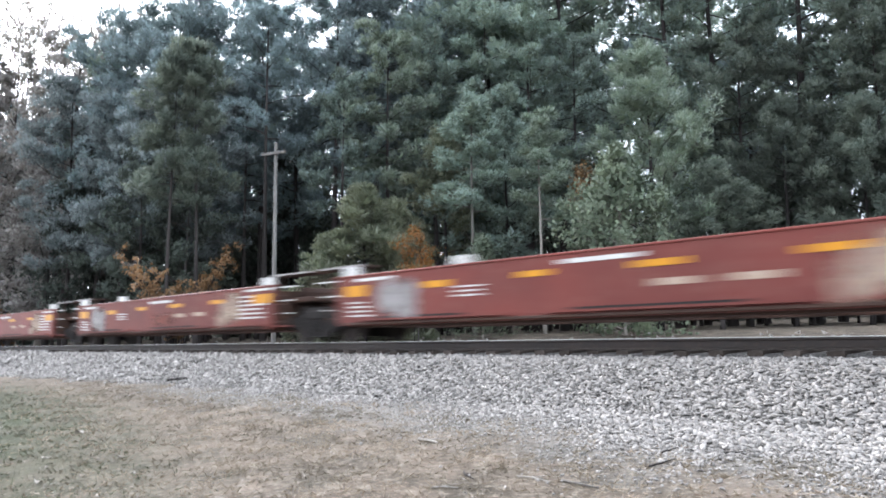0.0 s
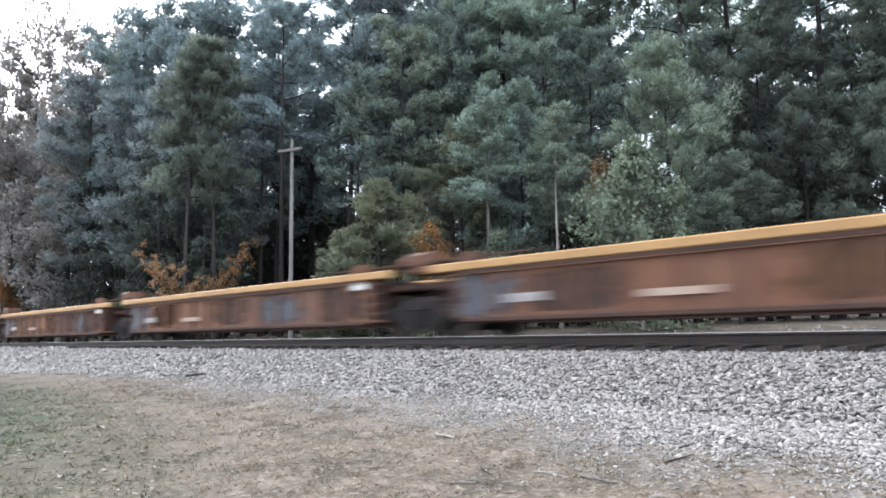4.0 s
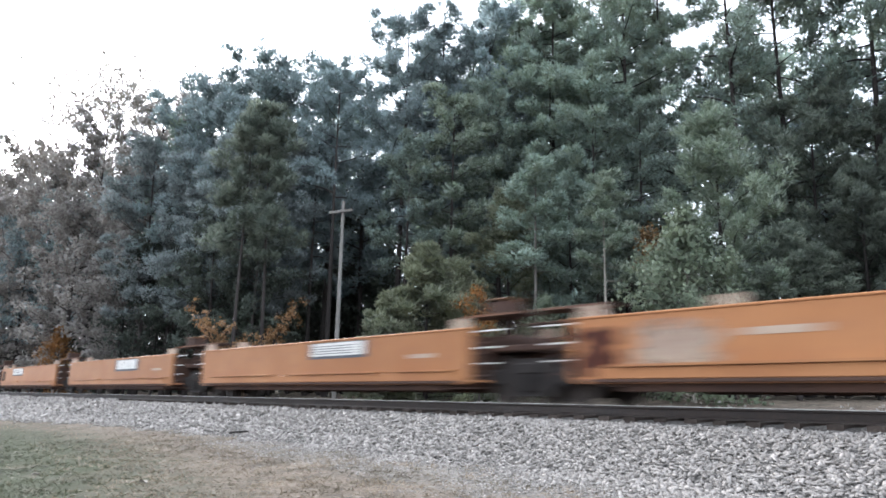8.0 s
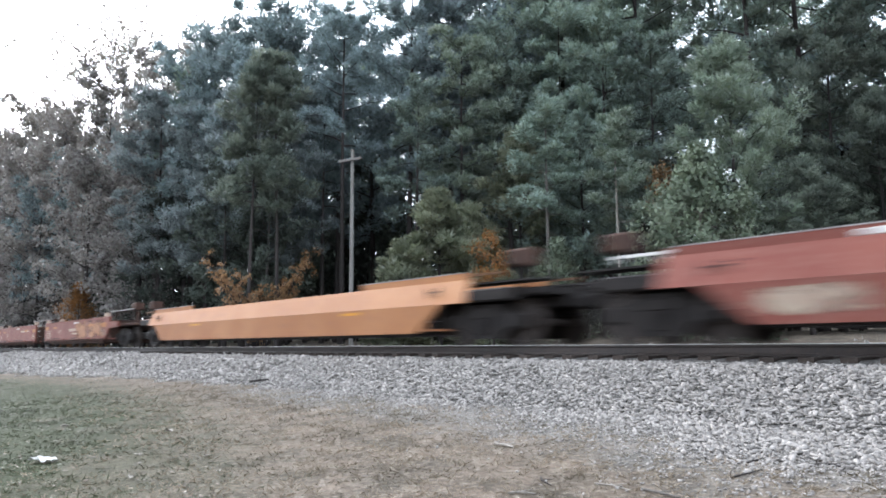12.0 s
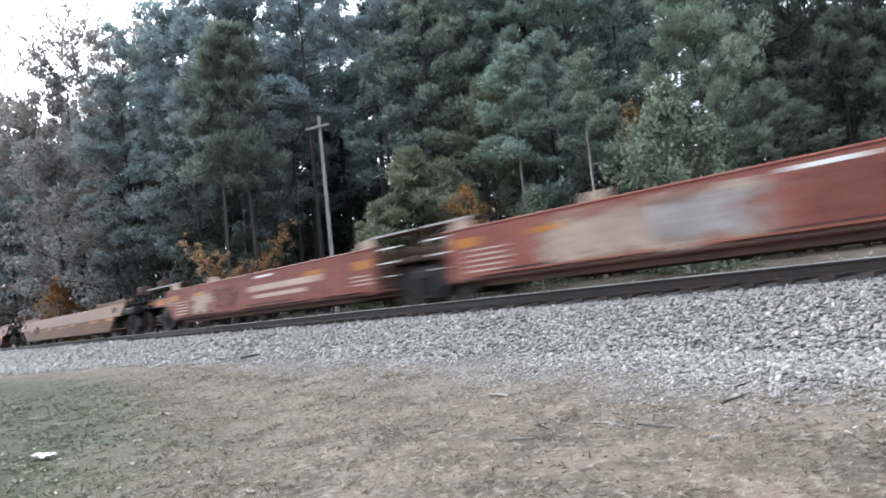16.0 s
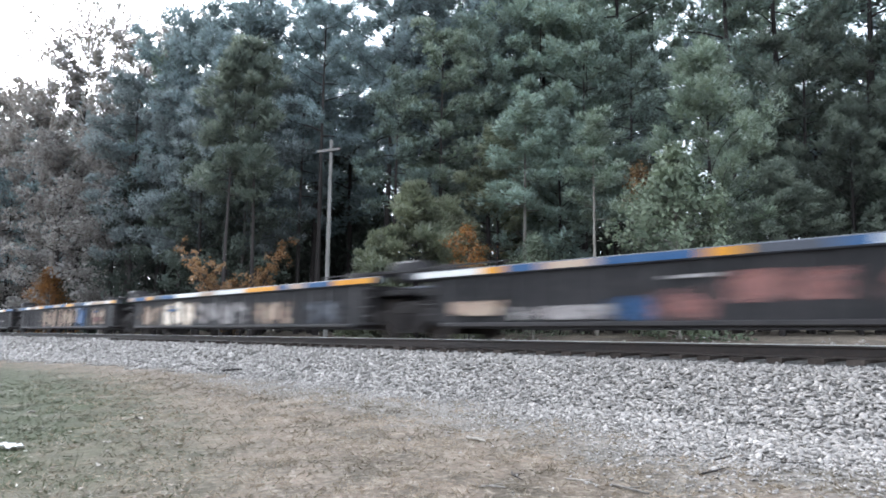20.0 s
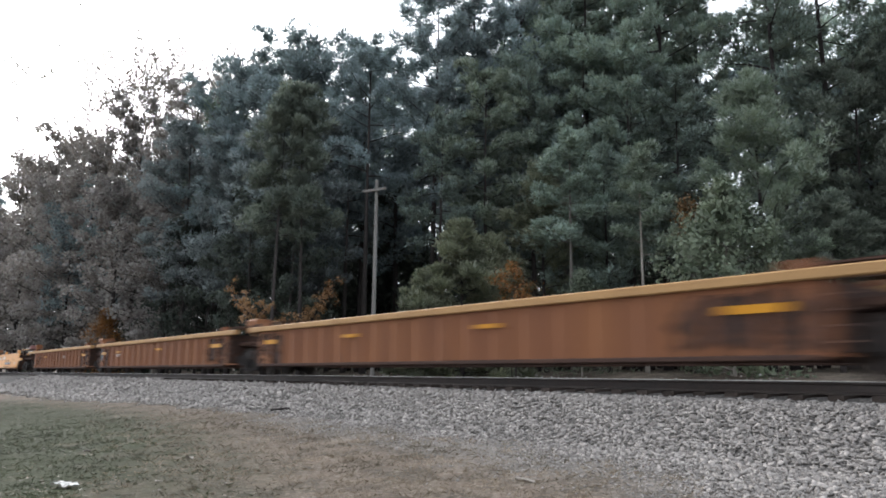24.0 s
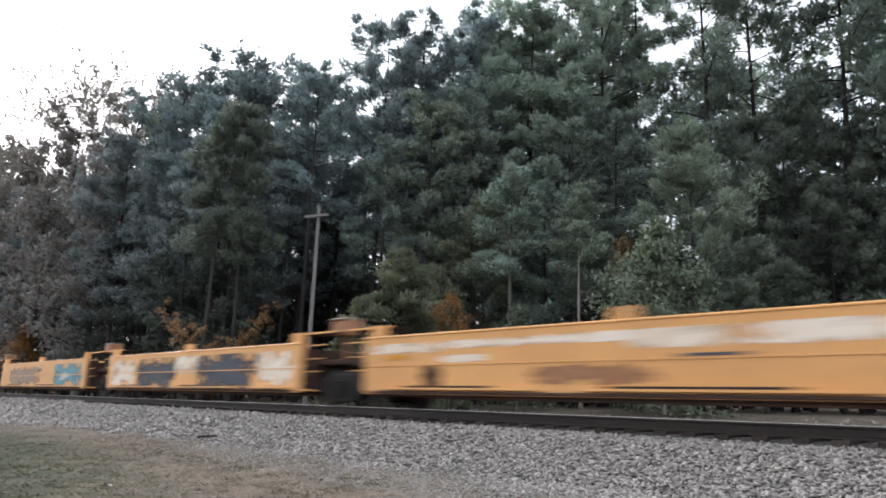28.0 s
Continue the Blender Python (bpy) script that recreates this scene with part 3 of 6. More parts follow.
def bars(parent, x, z, w, n, material, face, pitch=0.075, seed=0):
    """Lines of lettering that cannot be read: plain bars."""
    r = random.Random(seed)
    for i in range(n):
        k = w * r.uniform(0.7, 1.0)
        part("stencilled_line", Solid().box(x - w / 2, x - w / 2 + k, face - 0.006, face, z - i * pitch, z - i * pitch + 0.34 * pitch), M[material], parent)


STYLES = {
    # side: plain, ribbed or faceted; side, chord, frame and post colours; post height; top and bottom of the side
    "maroon": dict(form="plain", side="maroon", chord="maroon", frame="rust_dark", post="white", post_h=0.20, mid=-0.43, top=1.49, low=0.36),
    "rust": dict(form="ribbed", side="rust", chord="chord_yellow", frame="rust_dark", post="rust", post_h=0.20, top=1.47, low=0.30),
    "orange": dict(form="plain", side="orange", chord="orange", frame="rust_dark", post="cream", post_h=0.20, mid=-0.59, top=1.52, low=0.36),
    "tan": dict(form="faceted", side="tan", chord="tan", frame="iron", post=None, post_h=0, top=1.42, low=0.26),
    "brick": dict(form="faceted", side="brick", chord="brick", frame="iron", post=None, post_h=0, top=1.42, low=0.26),
    "faded": dict(form="faceted", side="maroon_faded", chord="white", frame="iron", post=None, post_h=0, top=1.44, low=0.28),
    "ochre": dict(form="faceted", side="orange", chord="tan", frame="iron", post=None, post_h=0, top=1.42, low=0.28),
    "black": dict(form="ribbed", side="grey", chord="slate", frame="black", post="black", post_h=0.14, top=1.46, low=0.28),
    "brown": dict(form="ribbed", side="brown", chord="chord_yellow", frame="rust_dark", post="brown", post_h=0.14, top=1.58, low=0.30),
    "yellow": dict(form="plain", side="yellow", chord="yellow", frame="rust_dark", post="yellow", post_h=0.26, mid=0.0, top=1.58, low=0.30),
}


def side_wall(unit, st, hl, sgn, fore, aft):
    """One long side of a well, with its chords, ribs and ledges; sgn -1 is the side towards the field."""
    side, top, low = M[st["side"]], st["top"], st["low"]
    f = HALF_W * sgn

    def y2(a, b):
        return (min(f - sgn * a, f - sgn * b), max(f - sgn * a, f - sgn * b))
    if st["form"] == "plain":
        # at the car's outer ends the upper half runs on over the bogie
        e0, e1 = (-hl - 1.7 if aft else -hl), (hl + 1.7 if fore else hl)
        rear = [(e0, 0.98), (-hl - 0.35, 0.92), (-hl + 0.35, low)] if aft else [(-hl, low + 0.10), (-hl + 0.12, low)]
        front = [(hl - 0.35, low), (hl + 0.35, 0.92), (e1, 0.98)] if fore else [(hl - 0.12, low), (hl, low + 0.10)]
        drop = 0.38 if st["side"] == "yellow" else 0.2
        upper = ([(e1, top - 0.05 - drop), (hl + 0.34, top - 0.05 - drop), (hl + 0.3, top - 0.05)] if fore else [(hl, top - 0.05)])
        upper += [(-hl - 0.3, top - 0.05), (-hl - 0.34, top - 0.05 - drop), (e0, top - 0.05 - drop)] if aft else [(-hl, top - 0.05)]
        s = Solid().plate(rear + front + upper, *y2(0.0, 0.11))
        w = part("side_wall", s, side, unit)
        part("top_chord", Solid().box(-hl - (0.3 if aft else 0.03), hl + (0.3 if fore else 0.03), *y2(-0.02, 0.16), top - 0.048, top, 0.014), M[st["chord"]], w)
        part("bottom_sill", Solid().box(-hl + 0.3, hl - 0.3, *y2(-0.05, 0.16), low + 0.012, low + 0.07, 0.012), M[st["frame"]], w)
        if st["side"] in ("orange", "maroon_faded"):
            part("lower_sill", Solid().box(-hl + 0.9, hl - 0.9, *y2(0.14, 0.24), low - 0.13, low + 0.010, 0.01), M["rust_dark"], w, "dark sill under the well floor")
        if sgn < 0:
            led = Solid()
            z = low + 0.27 if st["side"] == "orange" else low + 0.10
            for x0, x1 in ((-hl + 0.8, -hl * 0.25), (-hl * 0.12, hl * 0.55), (hl * 0.62, hl - 0.5)):
                led.box(x0, x1, *y2(-0.10, 0.0), z, z + 0.04)
            part("ledge", led, side, w)
            # dark strips stand for the shadow gap above the ledge
            for x0, x1 in ((-hl + 1.4, -hl * 0.42), (-hl * 0.05, hl * 0.40)) if st["side"] != "orange" else ():
                part("drain_slot", Solid().box(x0, x1, *y2(-0.004, 0.0), z + 0.045, z + 0.085), M["iron"], w, "dark strip painting the shadow gap over the ledge")
            if st["side"] == "yellow":
                part("panel_seam", Solid().box(-hl + 0.1, hl - 0.1, *y2(-0.016, 0.0), low + 0.60, low + 0.625), side, w, "thin seam along the side")
            if st["side"] == "orange":
                part("side_skirt", Solid().box(-hl + 0.5, hl - 0.45, *y2(-0.045, 0.0), low + 0.075, low + 0.262, 0.01), side, w, "lower skirt standing proud of the side")
    elif st["form"] == "ribbed":
        ch = 0.17
        s = Solid().plate([(-hl, low + 0.12), (-hl + 0.15, low), (hl - 0.15, low), (hl, low + 0.12), (hl, top - ch), (-hl, top - ch)], *y2(0.10, 0.16))
        w = part("side_wall", s, side, unit)
        part("top_chord", Solid().box(-hl - (2.4 if aft else 0.7), hl + (2.4 if fore else 0.7), *y2(0.0, 0.20), top - ch + 0.003, top, 0.02), M[st["chord"]], w)
        part("bottom_sill", Solid().box(-hl + 0.2, hl - 0.2, *y2(0.01, 0.20), low - 0.02, low + 0.065, 0.015), M[st["frame"]], w)
        if sgn < 0 and st["side"] == "rust":
            # dark strip paints in the shadow of the overhanging chord, with a lip below
            part("chord_channel", Solid().box(-hl + 0.05, hl - 0.05, *y2(0.030, 0.10), top - ch - 0.065, top - ch, 0.004), M["rust_dark"], w, "dark band painting the shadow under the top chord")
            part("channel_lip", Solid().box(-hl + 0.05, hl - 0.05, *y2(0.018, 0.10), top - ch - 0.088, top - ch - 0.069), M["rust"], w)
        if sgn < 0:
            n = int(2 * hl / 0.92)
            me = Solid().sweep([(f + 0.035, low + 0.07), (f + 0.10, low + 0.07), (f + 0.10, top - ch - 0.01), (f + 0.035, top - ch - 0.01)], -0.045, 0.045).mesh("rib", side)
            for i in range(1, n):
                part("rib", me, None, w, at=pose(-hl + 2 * hl * i / n, 0, 0))
    else:
        e = hl + 2.6
        zk = low + 0.62
        s = Solid().plate([(-hl + 0.35, low), (hl - 0.35, low), (hl + 0.55, zk), (-hl - 0.55, zk)], *y2(0.0, 0.10))
        w = part("side_wall", s, side, unit, "smooth lower panel cut away over the bogies")
        # upper panel leans inward
        sec = [(f, zk + 0.004), (f - sgn * 0.14, zk + 0.004), (f - sgn * 0.34, top), (f - sgn * 0.22, top)]
        part("upper_panel", Solid().sweep(sec if sgn < 0 else sec[::-1], -e + 1.3, e - 1.3), side, w, "upper panel leaning inward")
        part("end_beam", Solid().box(-e, -hl - 0.56, *y2(0.12, 0.5), zk + 0.02, zk + 0.28, 0.03), M[st["frame"]], w)
        part("end_beam", Solid().box(hl + 0.56, e, *y2(0.12, 0.5), zk + 0.02, zk + 0.28, 0.03), M[st["frame"]], w)
        for k in (-1, 1):
            a, b = sorted((k * (hl + 1.25), k * (hl + 2.3)))
            c, d = sorted((k * (hl - 2.9), k * (hl + 1.2)))
            part("walkway_coaming", Solid().box(c, d, *y2(0.26, 0.30), top + 0.003, top + 0.15), side, w, "raised plate along the end walkway")
            part("coaming_edge", Solid().box(c, d, *y2(0.25, 0.31), top + 0.152, top + 0.172), M["ash"], w, "pale worn top edge")
            part("walkway_rail", Solid().box(a, b, *y2(0.24, 0.30), top + 0.06, top + 0.11).box(a + 0.1, a + 0.15, *y2(0.24, 0.30), top - 0.02, top + 0.06).box(b - 0.15, b - 0.1, *y2(0.24, 0.30), top - 0.02, top + 0.06), M[st["chord"]], w)
    return w


def well_unit(style, x_front, x_rear, first, last, group, label):
    """One well between the bogies at x_front and x_rear; the car's outer ends carry couplers."""
    st = STYLES[style]
    L = x_front - x_rear
    unit = thing("well_car", label, "railway car", group)
    hl = L / 2 - (1.35 if st["form"] != "faceted" else 1.55)
    face = -HALF_W if st["form"] != "ribbed" else -HALF_W + 0.10
    near = side_wall(unit, st, hl, -1, first, last)
    side_wall(unit, st, hl, 1, first, last)
    low, top, frame_mat = st["low"], st["top"], M[st["frame"]]
    fl = Solid().box(-hl + 0.4, hl - 0.4, -1.3, -0.9, low - 0.04, low + 0.05).box(-hl + 0.4, hl - 0.4, 0.9, 1.3, low - 0.04, low + 0.05)
    for i in range(9):
        x = -hl + 0.5 + (2 * hl - 1.0) * i / 8
        fl.box(x - 0.12, x + 0.12, -0.9, 0.9, low - 0.03, low + 0.06)
    part("well_floor", fl, frame_mat, unit, "open floor of cross-beams")
    for k in (-1, 1):
        outer = (k > 0 and first) or (k < 0 and last)
        x0 = k * (hl - 0.06)
        a, b = sorted((x0, x0 + 0.10 * k))
        part("end_bulkhead", Solid().plate([(a, low + 0.1), (b, low + 0.1), (b, top - 0.16), (a, top - 0.16)], -1.36, 1.36), frame_mat, unit)
        reach = L / 2 + (1.75 if outer else -0.12)
        a, b = sorted((k * (hl + 0.05), k * reach))
        pl = part("end_platform", Solid().box(a, b, -1.02, 1.02, 1.02, 1.16, 0.03).box(a, b, -0.34, 0.34, 0.78, 1.02, 0.03), frame_mat, unit)
        # grating and its rim
        a, b = sorted((k * (hl - 0.5), k * (reach - 0.05)))
        zt = {"ribbed": top + 0.07, "plain": top + 0.24, "faceted": top - 0.12}[st["form"]]
        for y0 in (-1.2, 0.62):
            grating = part("walkway_grating", Solid().box(a, b, y0, y0 + 0.58, zt, zt + 0.035), frame_mat, pl)
            if st["form"] == "plain":
                y = y0 - 0.012 if y0 < 0 else y0 + 0.58
                part("walkway_edge", Solid().box(a, b, y, y + 0.012, zt - 0.006, zt + 0.041), M[{"orange": "rust", "yellow": "yellow"}.get(style, "ash")], grating, "worn edge of the walkway")
                for x in (a + 0.08, b - 0.14):
                    part("walkway_stanchion", Solid().box(x, x + 0.06, y0 + 0.2, y0 + 0.26, 1.16, zt), frame_mat, grating)
        rungs = Solid()
        for i in range(4):
            a, b = sorted((k * (hl + 0.06), k * (hl + 0.44)))
            rungs.box(a, b, -HALF_W + 0.06, -HALF_W + 0.085, 0.52 + 0.22 * i, 0.55 + 0.22 * i)
        for xx in (hl + 0.06, hl + 0.42):
            a, b = sorted((k * xx, k * (xx + 0.025)))
            rungs.box(a, b, -HALF_W + 0.06, -HALF_W + 0.085, 0.42, 1.30)
        part("ladder", rungs, frame_mat, unit, "steel end ladder")
        if st["post"]:
            h = st["post_h"]
            for sgn in (-1, 1):
                y0, y1 = sorted((sgn * (HALF_W - 0.02), sgn * (HALF_W - 0.20)))
                xa, xb = sorted((k * (hl - 0.56), k * (hl - 0.16)))
                p = Solid().plate([(xa, top - 0.02), (xb, top - 0.02), (xb - 0.05, top + h), (xa + 0.05, top + h)], y0, y1)
                part("guide_post", p, M[st["post"]], unit, "container guide post")
                if "mid" in st and k > 0:
                    xm = hl * st["mid"]
                    part("guide_post", Solid().plate([(xm - 0.18, top - 0.02), (xm + 0.18, top - 0.02), (xm + 0.14, top + 0.85 * h), (xm - 0.14, top + 0.85 * h)], y0, y1), M[st["post"]], unit, "container guide post")
        if outer:
            cx = k * (L / 2 + 2.0)
            a, b = sorted((k * (L / 2 + 1.2), cx + 0.1 * k))
            part("coupler", Solid().box(a, b, -0.09, 0.09, 0.78, 0.96, 0.02).box(min(cx, cx + 0.28 * k), max(cx, cx + 0.28 * k), -0.17, 0.17, 0.72, 1.02, 0.04), M["iron"], unit, "knuckle coupler")
            a, b = sorted((k * (L / 2 + 0.85), k * (L / 2 + 0.97)))
            stand = part("brake_stand", Solid().box(a, b, -0.85, -0.73, 1.16, top + 0.30, 0.02), frame_mat, unit, "hand-brake stand")
            a, b = sorted((k * (L / 2 + 0.65), k * (L / 2 + 1.15)))
            part("brake_housing", Solid().box(a, b, -1.0, -0.58, top + 0.22, top + 0.58, 0.05), M["pink" if style == "yellow" else st["side"] if st["form"] == "ribbed" else "rust" if style == "orange" else "rust_dark"], stand, "hand-brake housing")
        else:
            if st["form"] == "ribbed":
                if k > 0:
                    part("valve_housing", Solid().box(hl + 0.92, hl + 1.62, -1.12, -0.62, top - 0.12, top + 0.36, 0.06), M[st["side"]], unit, "weathered brake housing over the bogie")
                    z = top + 0.24
                    part("brake_reservoir", Solid().tube((hl + 0.2, -0.55, z), (hl + 1.5, -0.55, z), 0.14, n=12).box(hl + 0.4, hl + 0.5, -0.6, -0.5, z - 0.22, z - 0.1).box(hl + 1.2, hl + 1.3, -0.6, -0.5, z - 0.22, z - 0.1), M[st["side"]], unit, "air reservoir over the bogie")
                a, b = sorted((k * (hl - 1.9), k * (hl + 0.9)))
                part("hand_rail", Solid().box(a, b, -1.28, -1.25, top + 0.10, top + 0.13).box(a, a + 0.03, -1.28, -1.25, top - 0.02, top + 0.10).box(b - 0.03, b, -1.28, -1.25, top - 0.02, top + 0.10), M[st["frame"]], unit)
            else:
                part("brake_reservoir", Solid().tube((k * (hl + 0.30), -0.85, 1.30), (k * (hl + 0.30), 0.85, 1.30), 0.13, n=10), frame_mat, unit)
                part("grab_iron", Solid().box(min(k * (hl + 0.1), k * (hl + 0.9)), max(k * (hl + 0.1), k * (hl + 0.9)), -1.40, -1.375, top - 0.10, top - 0.07), M["yellow" if style == "yellow" else "white"], unit, "painted grab iron")
                for z, x in ((0.44, 0.75), (0.76, 0.68)):
                    part("grab_iron", Solid().box(min(k * (hl + 0.1), k * (hl + x)), max(k * (hl + 0.1), k * (hl + x)), -1.40, -1.375, top - z, top - z + 0.03), M["yellow" if style == "yellow" else "white"], unit, "painted grab iron")
                if k > 0 and style in ("orange", "yellow"):
                    x = hl + (0.95 if style == "yellow" else 0.35)
                    hous = part("valve_housing", Solid().box(x - 0.28, x + 0.28, -1.05, -0.55, top + 0.20, top + 0.58, 0.05).box(x - 0.05, x + 0.05, -0.86, -0.74, 1.16, top + 0.20), M["rust_dark" if style == "orange" else "smudge"], unit, "weathered brown brake housing on a post")
                    part("housing_lid", Solid().box(x - 0.31, x + 0.31, -1.08, -0.52, top + 0.582, top + 0.62, 0.012), M["tan" if style == "orange" else "cream"], hous, "pale lid")
    truck(unit, L / 2)
    if last:
        truck(unit, -L / 2)
    CARS.append((unit, (x_front + x_rear) / 2))
    return unit, near, hl, face, st


# marks on the field side: kind, from and to along the well (-1 rear end, 1 front end), from and to up the side (0 sill, 1 top), paint
MAROON_MARKS = (
    ("strip", 0.86, 0.99, 0.62, 0.84, "amber"), ("stack", 0.76, 0.97, 0.22, 0.84, "white", 6), ("logo", 0.56, 0.79, 0.02, 1.0, "cream"),
    ("strip", 0.52, 0.63, 0.70, 0.80, "amber"), ("dash", 0.37, 0.47, 0.42, 0.52, "cream"), ("strip", 0.14, 0.26, 0.70, 0.80, "amber"), ("dash", 0.19, 0.29, 0.42, 0.52, "cream"),
    ("dash", -0.07, 0.15, 0.86, 0.93, "white"), ("strip", -0.21, -0.11, 0.70, 0.80, "amber"), ("strip", -0.58, -0.47, 0.66, 0.78, "amber"), ("stack", -0.45, -0.33, 0.42, 0.66, "white", 3),
    ("logo", -0.80, -0.70, 0.04, 0.98, "ash"), ("logo", -0.72, -0.60, 0.04, 0.96, "ash"), ("strip", -0.96, -0.85, 0.60, 0.82, "amber"), ("stack", -0.94, -0.83, 0.14, 0.50, "white", 4), ("dash", -0.90, -0.72, 0.90, 0.96, "white"), ("dash", 0.80, 1.0, 0.93, 0.975, "white"))
FADED_MARKS = (
    ("strip", 0.86, 0.99, 0.60, 0.80, "amber_dull"), ("stack", 0.84, 0.99, 0.20, 0.48, "cream", 3), ("strip", 0.50, 0.64, 0.68, 0.80, "amber_dull"), ("dash", 0.06, 0.22, 0.88, 0.94, "white"),
    ("stack", -0.92, -0.70, 0.12, 0.62, "cream", 5), ("strip", -0.97, -0.86, 0.66, 0.84, "amber_dull"), ("stack", -0.48, -0.38, 0.40, 0.60, "cream", 2), ("strip", -0.66, -0.54, 0.70, 0.80, "amber_dull"))
EXTRA = {}
EXTRA["maroon", 1] = (("spray", -0.05, 0.2, 0.2, 0.6, "maroon_faded"),)
EXTRA["maroon", 3] = (("spray", -0.42, -0.20, 0.2, 0.85, "cream"),)
EXTRA["maroon_b", 0] = (("dash", -0.1, 0.4, 0.5, 0.64, "cream"), ("dash", 0.0, 0.4, 0.34, 0.42, "cream"), ("spray", 0.10, 0.62, 0.0, 1.0, "smudge"), ("spray", 0.40, 0.98, 0.0, 1.0, "pink"), ("spray", 0.5, 0.95, 0.1, 0.9, "smudge"))
EXTRA["maroon_b", 1] = (("dash", 0.3, 0.7, 0.66, 0.76, "cream"),)
EXTRA["maroon_b", 2] = (("dash", -0.02, 0.50, 0.52, 0.70, "cream"), ("dash", 0.02, 0.42, 0.34, 0.44, "cream"))
EXTRA["maroon_b", 3] = (("spray", -0.66, -0.16, 0.0, 1.0, "cream"), ("spray", -0.44, 0.06, 0.0, 1.0, "cream"), ("spray", -0.30, 0.02, 0.15, 0.85, "ash"), ("spray", 0.06, 0.30, 0.1, 0.9, "maroon_faded"), ("spray", 0.30, 0.78, 0.0, 1.0, "cream"), ("spray", 0.46, 0.96, 0.0, 1.0, "ash"), ("spray", 0.5, 0.9, 0.2, 0.95, "chalk"))
EXTRA["maroon_b", 4] = (("spray", -0.69, -0.45, 0.1, 0.9, "cream"), ("spray", -0.42, -0.14, 0.15, 0.85, "maroon"), ("dash", -0.02, 0.64, 0.52, 0.68, "cream"), ("dash", 0.02, 0.5, 0.32, 0.42, "cream"), ("strip", -1.20, -1.06, 0.60, 0.78, "amber_dull"), ("stack", -1.05, -0.92, 0.50, 0.80, "cream", 4))
EXTRA["rust", 1] = (("spray", -0.70, -0.42, 0.04, 0.96, "smudge"), ("spray", 0.30, 0.62, 0.05, 0.9, "slate"))
EXTRA["rust", 2] = (("spray", -0.20, 0.10, 0.04, 0.96, "smudge"), ("spray", 0.50, 0.80, 0.05, 0.9, "slate"))
EXTRA["rust", 3] = (("spray", -0.32, 0.06, 0.04, 0.96, "smudge"), ("spray", 0.50, 0.95, 0.05, 0.9, "slate"))
EXTRA["rust", 4] = (("spray", -0.50, -0.10, 0.04, 0.96, "smudge"), ("dash", -0.83, -0.65, 0.13, 0.33, "ash"), ("dash", -0.58, -0.39, 0.13, 0.34, "ash"), ("dash", -0.84, -0.38, 0.09, 0.12, "slate"), ("dash", -0.64, -0.59, 0.14, 0.32, "slate"))
EXTRA["orange", 0] = (("spray", -0.83, -0.60, 0.04, 0.96, "cream"), ("spray", -1.0, -0.85, 0.06, 0.92, "brick"), ("dash", -0.56, -0.40, 0.62, 0.72, "cream"), ("board", 0.0, 0.4, 0.54, 0.70, "slate", 7))
EXTRA["orange", 1] = (("board", 0.05, 0.45, 0.60, 0.98, "slate", 1), ("dash", 0.70, 0.83, 0.52, 0.60, "cream"))
EXTRA["orange", 2] = (("board", 0.045, 0.465, 0.55, 0.98, "slate", 3), ("dash", 0.70, 0.83, 0.52, 0.60, "cream"))
EXTRA["orange", 3] = (("board", -0.51, -0.10, 0.58, 0.98, "slate", 1), ("spray", -0.98, -0.8, 0.3, 0.9, "tan"))
EXTRA["orange", 4] = (("board", -0.47, -0.02, 0.58, 0.84, "slate", 1), ("dash", 0.7, 0.84, 0.52, 0.60, "cream"))
EXTRA["faded", 0] = (("strip", 0.30, 0.38, 0.30, 0.38, "amber"), ("strip", 0.70, 0.86, 0.56, 0.74, "amber"), ("spray", 0.28, 0.62, 0.05, 0.55, "cream"), ("spray", -0.30, 0.0, 0.15, 0.55, "cream"), ("stack", 0.40, 0.56, 0.30, 0.56, "white", 3), ("spray", -0.95, -0.7, 0.1, 0.5, "cream"))
EXTRA["ochre", 0] = (("strip", 0.6, 0.7, 0.46, 0.52, "amber"), ("strip", -0.6, -0.5, 0.46, 0.52, "amber"))
EXTRA["tan", 0] = (("strip", -0.85, -0.76, 0.44, 0.52, "amber_dull"), ("strip", -0.34, -0.24, 0.44, 0.52, "amber_dull"), ("strip", 0.20, 0.32, 0.44, 0.52, "amber_dull"), ("strip", 0.62, 0.76, 0.44, 0.52, "amber_dull"), ("strip", 0.92, 1.04, 0.44, 0.54, "amber_dull"),
                 ("spray", -0.70, -0.58, 0.30, 0.75, "brick"), ("dash", -0.1, 0.15, 0.42, 0.46, "smudge"))
EXTRA["brick", 0] = (("strip", -0.36, -0.27, 0.46, 0.55, "amber_dull"), ("spray", -0.60, -0.34, 0.18, 0.50, "smudge"), ("strip", -0.69, -0.60, 0.46, 0.54, "amber_dull"), ("strip", 0.05, 0.15, 0.46, 0.54, "amber_dull"), ("strip", 0.5, 0.6, 0.46, 0.54, "amber_dull"),
                   ("stack", -0.02, 0.22, 0.2, 0.5, "cream", 3), ("strip", -1.05, -0.9, 0.46, 0.54, "amber"), ("strip", 0.88, 1.02, 0.46, 0.54, "amber"))
